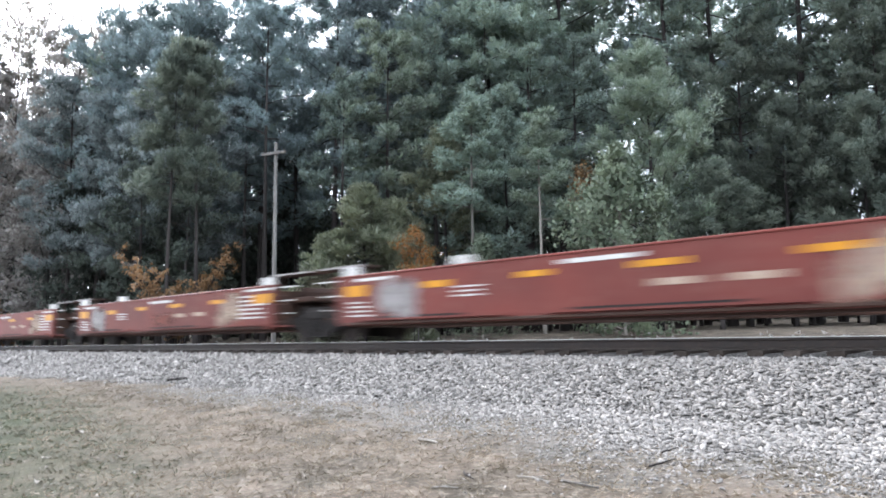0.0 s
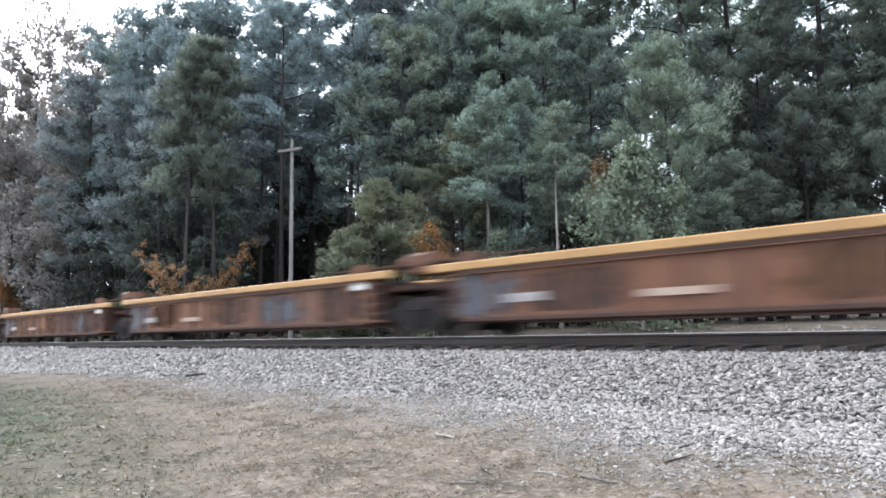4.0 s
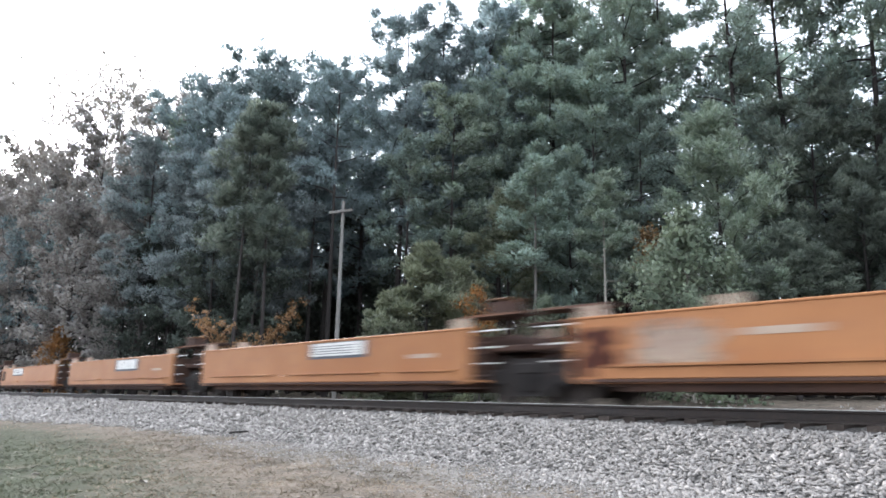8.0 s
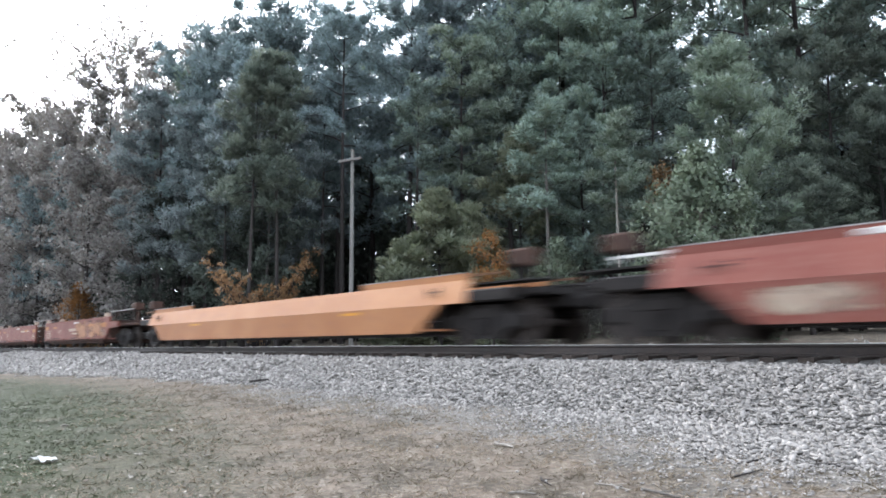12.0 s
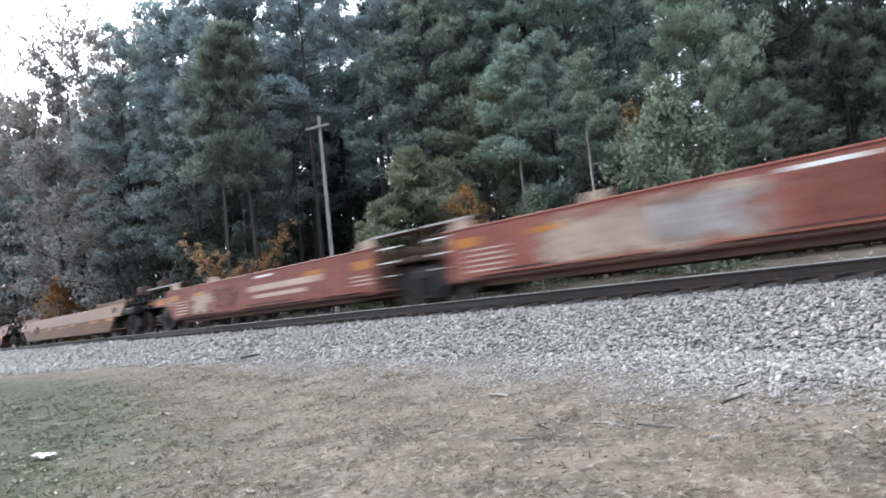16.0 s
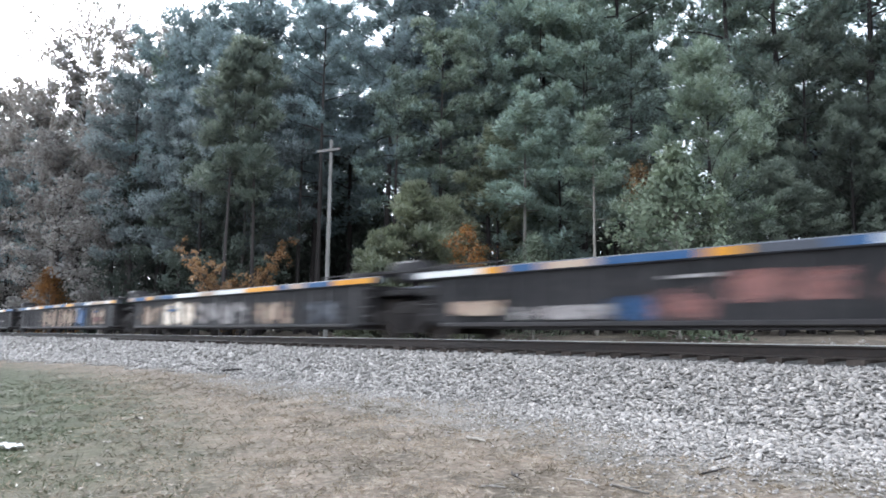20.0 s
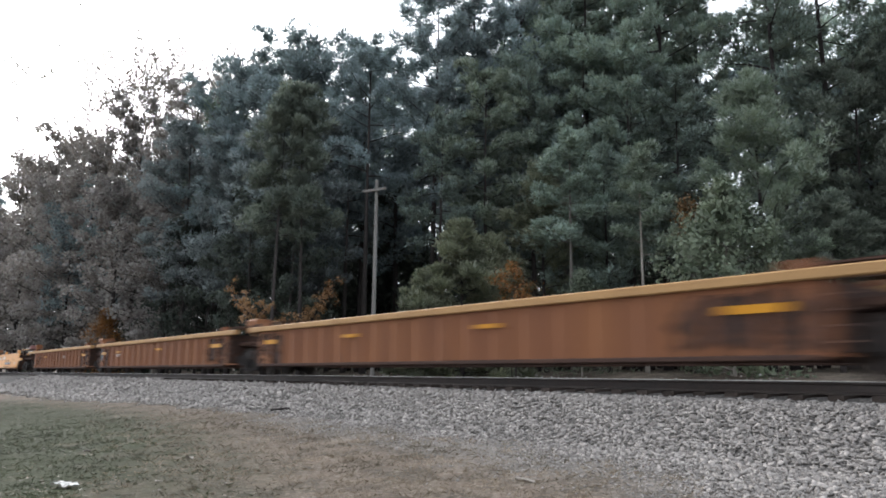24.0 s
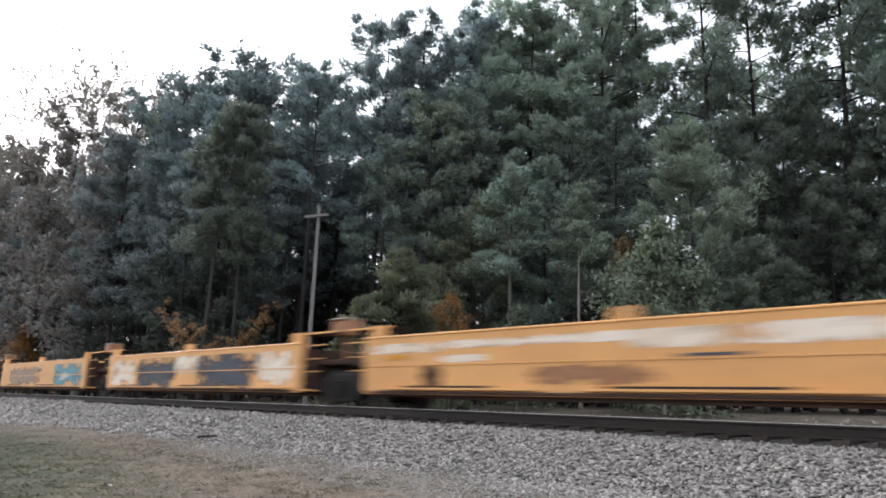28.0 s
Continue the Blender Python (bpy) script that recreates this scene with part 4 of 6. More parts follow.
EXTRA["black", 0] = (("spray", -0.34, -0.20, 0.04, 0.62, "pink"), ("spray", -0.20, 0.06, 0.30, 0.82, "pink"), ("dash", -0.72, -0.43, 0.10, 0.36, "ash"), ("spray", 0.10, 0.42, 0.06, 0.8, "pink"), ("spray", -0.44, -0.34, 0.0, 0.5, "blue"), ("dash", -0.93, -0.75, 0.2, 0.5, "cream"),
                   ("spray", 0.50, 0.7, 0.1, 0.8, "slate"), ("dash", -0.3, -0.18, 0.72, 0.78, "ash"))
EXTRA["black", 1] = (("spray", -0.95, -0.66, 0.05, 0.85, "cream"), ("spray", -0.70, -0.26, 0.02, 0.95, "cream"), ("spray", -0.66, -0.20, 0.05, 0.9, "chalk"), ("spray", -0.26, 0.25, 0.08, 0.82, "ash"), ("dash", -0.58, -0.43, 0.55, 0.66, "blue"), ("dash", -0.56, -0.46, 0.72, 0.76, "blue"), ("spray", 0.28, 0.60, 0.05, 0.75, "cream"), ("spray", 0.66, 0.9, 0.05, 0.7, "slate"))
EXTRA["black", 2] = (("spray", -0.48, -0.06, 0.02, 0.95, "cream"), ("spray", -0.05, 0.37, 0.04, 0.95, "cream"), ("spray", -0.22, -0.04, 0.40, 0.7, "pink"), ("spray", 0.05, 0.22, 0.35, 0.75, "pink"), ("spray", -0.46, 0.02, 0.0, 1.0, "cream"), ("spray", -0.10, 0.36, 0.0, 1.0, "cream"), ("dash", 0.38, 0.58, 0.02, 0.98, "blue"), ("spray", 0.60, 0.90, 0.1, 0.9, "cream"), ("spray", 0.64, 0.86, 0.25, 0.5, "pink"), ("dash", 0.70, 0.80, 0.66, 0.76, "blue"))
EXTRA["black", 3] = (("spray", -0.65, -0.38, 0.05, 0.80, "ash"), ("spray", -0.36, -0.10, 0.10, 0.70, "cream"), ("spray", 0.0, 0.4, 0.05, 0.7, "slate"), ("dash", 0.62, 0.9, 0.4, 0.46, "ash"))
EXTRA["black", 4] = (("spray", -0.7, -0.3, 0.1, 0.7, "slate"), ("spray", 0.2, 0.6, 0.1, 0.8, "cream"), ("dash", -0.2, 0.1, 0.3, 0.5, "ash"))
EXTRA["brown", 0] = (("spray", -1.0, -0.80, 0.0, 0.98, "rust_dark"), ("strip", -0.94, -0.85, 0.62, 0.74, "amber"), ("strip", 0.83, 0.94, 0.62, 0.74, "amber"), ("strip", 0.2, 0.28, 0.66, 0.74, "amber"), ("strip", -0.4, -0.32, 0.66, 0.74, "amber"), ("spray", 0.72, 1.0, 0.0, 0.98, "rust_dark"))
EXTRA["brown", 1] = (("spray", -1.0, -0.80, 0.0, 0.98, "rust_dark"), ("strip", -0.94, -0.85, 0.62, 0.74, "amber"), ("strip", 0.83, 0.94, 0.62, 0.74, "amber"), ("strip", -0.62, -0.54, 0.66, 0.74, "amber"), ("strip", 0.1, 0.18, 0.66, 0.74, "amber"), ("stack", -0.62, -0.54, 0.46, 0.6, "white", 2), ("spray", 0.74, 1.0, 0.0, 0.98, "rust_dark"), ("spray", -1.0, -0.88, 0.1, 0.95, "slate"))
EXTRA["brown", 2] = (("strip", 0.83, 0.94, 0.62, 0.74, "amber"), ("stack", 0.21, 0.30, 0.56, 0.72, "white", 3), ("strip", -0.5, -0.42, 0.66, 0.74, "amber"), ("spray", -0.9, -0.62, 0.2, 0.8, "rust"), ("spray", 0.74, 1.0, 0.0, 0.98, "rust_dark"))
EXTRA["yellow", 0] = (("lettered", 0.07, 0.49, 0.28, 0.46, "slate"), ("stack", 0.75, 0.90, 0.26, 0.52, "white", 4), ("strip", 0.64, 0.76, 0.56, 0.66, "amber"), ("spray", -0.56, -0.20, 0.62, 0.95, "chalk"), ("spray", -0.16, 0.10, 0.60, 0.92, "chalk"), ("spray", -0.86, -0.72, 0.15, 0.5, "tan"), ("dash", 0.12, 0.4, 0.54, 0.58, "tan"))
EXTRA["yellow", 1] = (("strip", -0.88, -0.78, 0.60, 0.68, "amber"), ("spray", -0.64, -0.44, 0.52, 0.66, "chalk"), ("spray", 0.0, 0.30, 0.62, 0.9, "chalk"), ("spray", 0.2, 0.98, 0.62, 1.0, "chalk"), ("spray", -0.9, 0.3, 0.74, 1.0, "chalk"), ("spray", -0.3, 0.1, 0.16, 0.46, "smudge"), ("dash", 0.15, 0.3, 0.52, 0.56, "slate"),
                    ("spray", -0.72, -0.62, 0.1, 0.5, "tan"), ("spray", -0.98, -0.6, 0.7, 0.9, "chalk"), ("spray", 0.62, 0.9, 0.3, 0.8, "chalk"))
EXTRA["yellow", 2] = (("spray", -0.60, -0.06, 0.0, 1.0, "slate"), ("spray", 0.10, 0.72, 0.0, 1.0, "slate"), ("spray", 0.66, 0.96, 0.1, 0.98, "chalk"), ("spray", -0.12, 0.14, 0.4, 1.0, "chalk"), ("spray", -0.95, -0.6, 0.1, 0.9, "chalk"))
EXTRA["yellow", 3] = (("spray", 0.34, 0.96, 0.04, 0.96, "teal"), ("spray", 0.5, 0.7, 0.3, 0.6, "white"), ("spray", -0.8, 0.1, 0.1, 0.9, "cream"))
EXTRA["yellow", 4] = (("spray", -0.2, 0.5, 0.1, 0.9, "slate"),)
SPRAY_LABEL = {"white": "white sprayed graffiti", "chalk": "warm white sprayed graffiti", "ash": "greyish white sprayed graffiti", "cream": "faded pale sprayed graffiti", "pink": "pink sprayed graffiti", "blue": "blue sprayed graffiti", "slate": "dark grey sprayed graffiti", "teal": "teal sprayed graffiti"}


def dress(style, i, unit, near, hl, face, st):
    """Paint marks on the side that faces the field."""
    top, low = st["top"], st["low"]
    high = top - (0.17 if st["form"] == "ribbed" else 0.05)
    rnd = random.Random(31 * i + len(CARS))
    marks = {"maroon": MAROON_MARKS, "maroon_b": FADED_MARKS}.get(style, ()) + EXTRA.get((style, i), ())
    f = face - 0.002
    for j, (kind, u0, u1, w0, w1, paint, *more) in enumerate(marks):
        x0, x1 = hl * u0, hl * u1
        z0, z1 = low + (high - low) * w0, low + (high - low) * w1
        cx, cz, w, h = (x0 + x1) / 2, (z0 + z1) / 2, x1 - x0, z1 - z0
        proud = -HALF_W + 0.034 if st["form"] == "ribbed" and kind in ("strip", "dash", "stack") else f
        if kind == "strip":
            decal(near, "reflector_strip", cx, cz, w, h, paint, proud - 0.005, "amber reflector strip")
        elif kind == "dash":
            decal(near, "painted_bar", cx, cz, w, h, paint + "_worn" if style == "black" else paint, proud)
        elif kind == "stack":
            n = more[0]
            bars(near, cx, z1 - h / n * 0.5, w, n, paint, proud, h / n, j)
        elif kind in ("board", "lettered"):
            decal(near, "sign_board", cx, cz, w, h, paint, f, "dark sign board with white shapes" if kind == "board" else "dark strip of lettering shapes")
            n = more[0] if more else 12
            for k in range(n):
                decal(near, "letter_shape", x0 + w * (k + 0.75) / (n + 0.5), cz + 0.06 * h, w * ((0.9 if n == 1 else 0.78 if n == 3 else 0.5) if kind == "board" else 0.55) / n, h * (0.78 if kind == "board" else 0.5), "white", f - 0.006)
                if n == 1:
                    for q in range(4):
                        decal(near, "stencilled_line", cx - 0.04 * w, cz + h * (0.26 - 0.15 * q), w * 0.72, h * 0.045, "slate", f - 0.012)
        else:
            o = [(x, min(max(z, low + 0.02), high - 0.02)) for x, z in blob(cx, cz, w, h, 7 * j + i + len(style), 22)]
            part("sprayed_mark" if kind == "spray" else "faded_emblem", Solid().plate(o, f - 0.003 - 0.0006 * j, f), M[paint + "_worn"], near, SPRAY_LABEL.get(paint, "patch of worn paint"))
    if style == "rust":
        for u in (-0.6, 0.05, 0.45):
            w = rnd.uniform(1.2, 2.6)
            part("rust_patch", Solid().plate(blob(hl * u, (low + high) / 2, w, 0.8, i + int(10 * u)), f - 0.003, f), M[rnd.choice(("rust_dark_worn", "tan_worn", "maroon_faded_worn"))], near, "patch of rust and old paint")
        part("soot_patch", Solid().plate(blob(hl * 0.84, (low + high) / 2, hl * 0.32, 0.95, i + 3), f - 0.004, f), M["rust_dark_worn"], near, "dark grimy patch by the bogie")
        decal(near, "builder_plate", hl * 0.95, top - 0.30, 0.5, 0.15, "white", -HALF_W + 0.03, "small white plate")
        part("soot_patch", Solid().plate(blob(-hl * 0.88, (low + high) / 2, hl * 0.24, 0.95, i + 9), f - 0.004, f), M["slate_worn"], near, "dark grimy patch by the bogie")
        if i < 4:
            decal(near, "painted_bar", -hl * 0.3, (low + high) / 2 - 0.15, 1.2, 0.12, "cream", -HALF_W + 0.034)
            decal(near, "painted_bar", -hl * 0.74, (low + high) / 2 - 0.1, 0.9, 0.16, "ash", -HALF_W + 0.034)
    elif style == "black":
        fc, x, j = -HALF_W - 0.001, -hl - 0.5, 0
        seq = ("white", "amber", "blue", "cream", "blue", "amber", "slate", "blue", "white", "cream")
        while x < hl + 0.3:
            w = rnd.choice((0.6, 0.9, 1.3, 2.0))
            w = min(w, hl + 0.55 - x)
            decal(near, "chord_tape", x + w / 2, top - 0.085, w - 0.004, 0.125, seq[(j + 3 * i) % len(seq)], fc)
            x += w
            j += 1
    elif style == "faded":
        for u0, u1 in ((-0.72, -0.40), (-0.34, 0.0), (0.06, 0.42)):
            part("top_board", Solid().box(hl * u0, hl * u1, -HALF_W + 0.22, -HALF_W + 0.30, top + 0.002, top + 0.10, 0.01), M["white"], near, "white board along the top")


CONSIST = [
    # style, bogie places along the train at the start, in metres, label
    ("maroon", (1.3, -14.7, -30.7, -46.9, -63.15, -78.3), "maroon articulated well car with white guide posts"),
    ("rust", (-82.5, -98.9, -115.1, -131.2, -147.1, -163.2), "rusty ribbed well car with a yellow top chord"),
    ("orange", (-167.5, -184.4, -200.3, -216.4, -232.6, -248.9), "weathered orange well car with a white board"),
    ("faded", (-253.1, -269.2), "faded maroon well car with white top boards"),
    ("ochre", (-273.5, -294.0), "dull ochre well car with slanted sides"),
    ("maroon_b", (-298.3, -314.0, -330.0, -346.0, -362.3, -378.1), "faded maroon articulated well car with amber strips"),
    ("tan", (-382.3, -402.3), "dull tan well car with slanted upper panels"),
    ("brick", (-406.5, -427.1), "brick-red well car with slanted upper panels"),
    ("black", (-431.3, -450.0, -468.2, -487.0, -505.4, -523.2), "grimy grey ribbed well car covered in graffiti"),
    ("brown", (-527.4, -548.6, -569.3, -588.8), "oxide-brown ribbed well car with a yellow top chord"),
    ("yellow", (-593.2, -610.0, -626.5, -643.0, -659.5, -676.0), "yellow well car with sprayed graffiti patches"),
]
STYLES["maroon_b"] = dict(STYLES["maroon"], side="maroon_faded", chord="maroon_faded", post="cream")


def train():
    for style, nodes, label in CONSIST:
        n = len(nodes) - 1
        for i in range(n):
            got = well_unit(style, nodes[i], nodes[i + 1], i == 0, i == n - 1, "well cars of the freight train", label)
            dress(style, i, *got)


train()


# ---- trees ----
def facing(v, size, out):
    """Winds polygons of size corners so that they face out, and gives every corner that direction as its normal."""
    p = v.reshape(-1, size, 3)
    n = np.cross(p[:, 1] - p[:, 0], p[:, 2] - p[:, 0])
    back = (n * out).sum(1) < 0
    p[back] = p[back][:, ::-1]
    return p.reshape(-1, 3), np.repeat(out, size, axis=0)


def unit_rows(a):
    return a / (np.linalg.norm(a, axis=1)[:, None] + 1e-9)


def needles_at(base, out, length, width, rng, loose=0.45):
    """Needle sprays: one thin triangle at every point of base, springing out of its clump."""
    n = len(base)
    w = unit_rows(out * 0.75 + rng.normal(size=(n, 3)) * loose + np.array([0, 0, 0.22]))
    s = unit_rows(np.cross(w, rng.normal(size=(n, 3))))
    ln = length * rng.uniform(0.6, 1.25, n)[:, None]
    wd = width * rng.uniform(0.7, 1.3, n)[:, None]
    v = np.stack([base - s * wd * 0.5, base + s * wd * 0.5, base + w * ln], 1).reshape(-1, 3)
    v, nm = facing(v, 3, out)
    return v, np.arange(n * 3).reshape(-1, 3), nm


def leaves_at(centre, out, size, rng):
    """Broad leaves: a four-cornered leaf at every point."""
    n = len(centre)
    d = unit_rows(rng.normal(size=(n, 3)))
    s = unit_rows(np.cross(d, rng.normal(size=(n, 3))))
    k = size * rng.uniform(0.6, 1.3, n)[:, None]
    v = np.stack([centre - d * k * 0.55, centre + s * k * 0.32, centre + d * k * 0.55, centre - s * k * 0.32], 1).reshape(-1, 3)
    v, nm = facing(v, 4, out)
    return v, np.arange(n * 4).reshape(-1, 4), nm


def rhombs(points, spread, size, rng, per):
    """Loose broad leaves: per leaves strewn round every point."""
    n = len(points) * per
    e = unit_rows(rng.normal(size=(n, 3)))
    o = points - points.mean(0)
    o[:, 2] *= 0.5
    out = unit_rows(0.42 * e + 0.8 * np.repeat(unit_rows(o), per, axis=0) + np.array([0, 0, 0.5]))
    c = np.repeat(points, per, axis=0) + e * spread * 1.6 * rng.uniform(0.1, 1.0, n)[:, None]
    return leaves_at(c, out, size, rng)


def clumped(lobes, radii, axis, rng, subs, per, flat=0.72):
    """Points and outward directions on a crown of round lobes, each of them a cluster of smaller tufts."""
    n = len(lobes)
    d = unit_rows(rng.normal(size=(n * subs, 3)) + np.array([0, 0, 0.28]))
    big, r = np.repeat(lobes, subs, axis=0), np.repeat(radii, subs)
    sub = big + d * (r * rng.uniform(0.35, 1.0, n * subs))[:, None] * np.array([1, 1, flat])
    m = n * subs * per
    e = unit_rows(rng.normal(size=(m, 3)) + 0.35 * np.repeat(d, per, axis=0))
    q = np.repeat(r * rng.uniform(0.34, 0.66, n * subs), per)
    p = np.repeat(sub, per, axis=0) + e * (q * rng.uniform(0.55, 1.0, m) ** 0.5)[:, None] * np.array([1, 1, 0.85])
    crown = p - axis
    crown[:, 2] = 0
    out = unit_rows(0.55 * e + 0.5 * np.repeat(d, per, axis=0) + 0.35 * unit_rows(crown) + np.array([0, 0, 0.30]))
    return p, out


def leaf_mesh(name, v, f, nm, material):
    me = fast_mesh(name, v, f, f.shape[1], [material], smooth=True)
    me.normals_split_custom_set_from_vertices(nm.astype(np.float32))
    return me


def limb_path(a, d, length, rng, n=4, droop=0.0):
    pts = [np.array(a, float)]
    d = np.array(d, float)
    for i in range(n):
        d = d + rng.normal(0, 0.12, 3) + np.array([0, 0, -droop])
        d /= np.linalg.norm(d)
        pts.append(pts[-1] + d * length / n)
    return pts


TREES = {
    # height, trunk radius, bare part of the trunk, crown radius at its base, middle and top (shares of the height), limbs, lift of the limbs,
    # lobe radius in metres, lobes along a limb, tufts in a lobe, sprays in a tuft, spray length and width
    "pine": dict(ref=25, r=0.0090, bare=0.46, rad=(0.11, 0.155, 0.085), limbs=30, up=0.22, lobe=0.80, along=3, subs=6, per=37, size=(0.32, 0.083)),
    "dome_pine": dict(ref=24, r=0.0095, bare=0.32, rad=(0.13, 0.175, 0.13), limbs=38, up=0.34, lobe=0.98, along=3, subs=6, per=37, size=(0.34, 0.092)),
    "tall_pine": dict(ref=27, r=0.0088, bare=0.58, rad=(0.115, 0.15, 0.07), limbs=20, up=0.30, lobe=0.70, along=3, subs=7, per=36, size=(0.30, 0.070)),
    "young_pine": dict(ref=13, r=0.011, bare=0.10, rad=(0.31, 0.27, 0.03), limbs=50, up=0.55, lobe=0.60, along=3, subs=7, per=38, size=(0.23, 0.052)),
    "thin_pine": dict(ref=17, r=0.0070, bare=0.50, rad=(0.12, 0.11, 0.03), limbs=22, up=0.15, lobe=0.56, along=3, subs=6, per=30, size=(0.27, 0.066)),
    "broadleaf": dict(ref=15, r=0.014, bare=0.12, rad=(0.24, 0.29, 0.14), limbs=36, up=0.6, lobe=0.98, along=3, subs=7, per=19, size=(0.20, 0)),
    "lace_tree": dict(ref=24, r=0.010, bare=0.50, rad=(0.08, 0.165, 0.14), limbs=34, up=0.7, lobe=0.80, along=2, subs=8, per=28, size=(0.20, 0)),
    "conifer": dict(ref=8, r=0.013, bare=0.02, rad=(0.36, 0.25, 0.02), limbs=52, up=0.12, lobe=0.50, along=3, subs=6, per=40, size=(0.24, 0.052)),
    "sapling": dict(ref=6, r=0.007, bare=0.66, rad=(0.20, 0.20, 0.10), limbs=16, up=0.3, tips=5, leaf=0.11, per=11),
    "shrub": dict(ref=6, r=0.012, bare=0.02, rad=(0.40, 0.30, 0.05), limbs=70, up=0.7, tips=5, leaf=0.11, per=14),
    "slender": dict(ref=7, r=0.006, bare=0.76, rad=(0.075, 0.08, 0.03), limbs=14, up=0.4, tips=4, leaf=0.11, per=9),
    "cone_shrub": dict(ref=7, r=0.010, bare=0.03, rad=(0.42, 0.35, 0.02), limbs=96, up=0.45, tips=5, leaf=0.16, per=18),
}


def tree_meshes(kind, seed, far=False):
    """Wood and crown meshes of one tree of its kind's own height."""
    spec = TREES[kind]
    h = spec["ref"]
    rng = np.random.default_rng(seed)
    wood = Solid()
    lean = rng.normal(0, 0.012, 2)
    n = 9
    trunk = [np.array([lean[0] * h * i / n + 0.004 * h * math.sin(3 * i / n + seed), lean[1] * h * i / n + 0.004 * h * math.cos(4 * i / n + seed), h * i / n * 0.95 - 0.4]) for i in range(n + 1)]
    r0 = spec["r"] * h
    for i in range(n):
        a, b = i / n, (i + 1) / n
        wood.tube(trunk[i], trunk[i + 1], r0 * (1.25 if i == 0 else 1) * (1 - 0.86 * a), r0 * (1 - 0.86 * b), 9, caps=i in (0, n - 1))

    def on_trunk(t):
        k = min(int(t * n), n - 1)
        return trunk[k] + (trunk[k + 1] - trunk[k]) * (t * n - k)
    tips, lobes, radii = [], [], []
    ragged = kind in ("shrub", "sapling", "thin_pine", "tall_pine")
    for j in range(spec["limbs"]):
        t = min(spec["bare"] + (1 - spec["bare"]) * ((j + rng.uniform(0, 1)) / spec["limbs"]) ** 0.9, 0.985)
        u = (t - spec["bare"]) / (1 - spec["bare"])
        rad = np.interp(u, [0, 0.2, 0.5, 1], [spec["rad"][0], 0.4 * spec["rad"][0] + 0.6 * spec["rad"][1], spec["rad"][1], spec["rad"][2]]) * h * (rng.uniform(0.6, 1.2) if ragged else rng.uniform(0.78, 1.1))
        az = j * 2.39996 + rng.normal(0, 0.4)
        path = limb_path(on_trunk(t), (math.cos(az), math.sin(az), spec["up"] * (0.4 + u) + rng.normal(0, 0.15)), rad, rng, 4, droop=0.03)
        lr = max(0.30 * r0 * (1 - 0.7 * u), 0.012)
        for i in (0, 2) if far else range(4):
            k = i + (2 if far else 1)
            wood.tube(path[i], path[k], lr * (1 - 0.22 * i), lr * (1 - 0.22 * k), 4, caps=False)
        p = np.array(path)
        if "lobe" in spec:
            for i in range(spec["along"]):
                s = 4 * (1 - (i + rng.uniform(-0.1, 0.2)) * 0.42 * (2 / spec["along"]))
                s = min(max(s, 0.4), 3.999)
                q = p[int(s)] + (p[int(s) + 1] - p[int(s)]) * (s - int(s))
                r = spec["lobe"] * rng.uniform(0.72, 1.2) * (1 - 0.25 * u) * (0.85 if i else 1.0)
                lobes.append(q + np.array([*rng.normal(0, 0.12, 2), 0.15 * r]))
                radii.append(r)
                # twigs that fan into the clump
                if not far:
                    for w in range(2):
                        e = q + rng.normal(0, 0.45, 3) * r
                        wood.tube(q, e, lr * 0.3, lr * 0.12, 3, caps=False)
        else:
            for i in range(spec["tips"]):
                s = 4 * (0.30 + 0.70 * (i + rng.uniform(0, 1)) / spec["tips"])
                k = min(int(s), 3)
                q = p[k] + (p[k + 1] - p[k]) * (s - k)
                tips.append(q + rng.normal(0, 0.16, 3) * (0.25 + 0.11 * rad))
                if rng.uniform() < 0.6:
                    side = np.cross(p[k + 1] - p[k], [0, 0, 1])
                    side /= np.linalg.norm(side) + 1e-9
                    e = q + side * rng.normal(0, 0.24) * rad + np.array([0, 0, rng.uniform(-0.05, 0.2)])
                    tips.append(e)
                    wood.tube(q, e, lr * 0.35, lr * 0.15, 3, caps=False)
    # dead stubs under the crown
    if kind.endswith("pine"):
        for j in range(9):
            az = rng.uniform(0, 6.28)
            path = limb_path(on_trunk(spec["bare"] * rng.uniform(0.45, 1.0)), (math.cos(az), math.sin(az), rng.uniform(-0.3, 0.3)), 0.07 * h * rng.uniform(0.4, 1), rng, 3)
            for i in range(3):
                wood.tube(path[i], path[i + 1], 0.02 * (1 - 0.25 * i), 0.02 * (1 - 0.25 * (i + 1)), 3, caps=False)
    if tips:
        return wood, *rhombs(np.array(tips), 0.24, spec["leaf"], rng, spec["per"])
    # the crown's tip
    lobes.append(trunk[-1] + np.array([0, 0, -0.2]))
    radii.append(spec["lobe"] * 0.7)
    lobes, radii = np.array(lobes), np.array(radii)
    axis = np.array([trunk[-1][0] / 2, trunk[-1][1] / 2, 0])
    ln, wd = spec["size"]
    per, subs = (spec["per"] // 5, spec["subs"] - 2) if far else (spec["per"], spec["subs"])
    p, out = clumped(lobes, radii, axis, rng, subs, per)
    core, core_out = clumped(lobes, radii * 0.6, axis, rng, 3, 3)
    if wd:
        k = 2.0 if far else 1.0
        v, f, nm = needles_at(p, out, ln * k, wd * k, rng)
        more = needles_at(core, core_out, ln * 1.6, wd * 2.6, rng)
    else:
        v, f, nm = leaves_at(p, out, ln * (2.0 if far else 1.0), rng)
        more = leaves_at(core, core_out, ln * 1.7, rng)
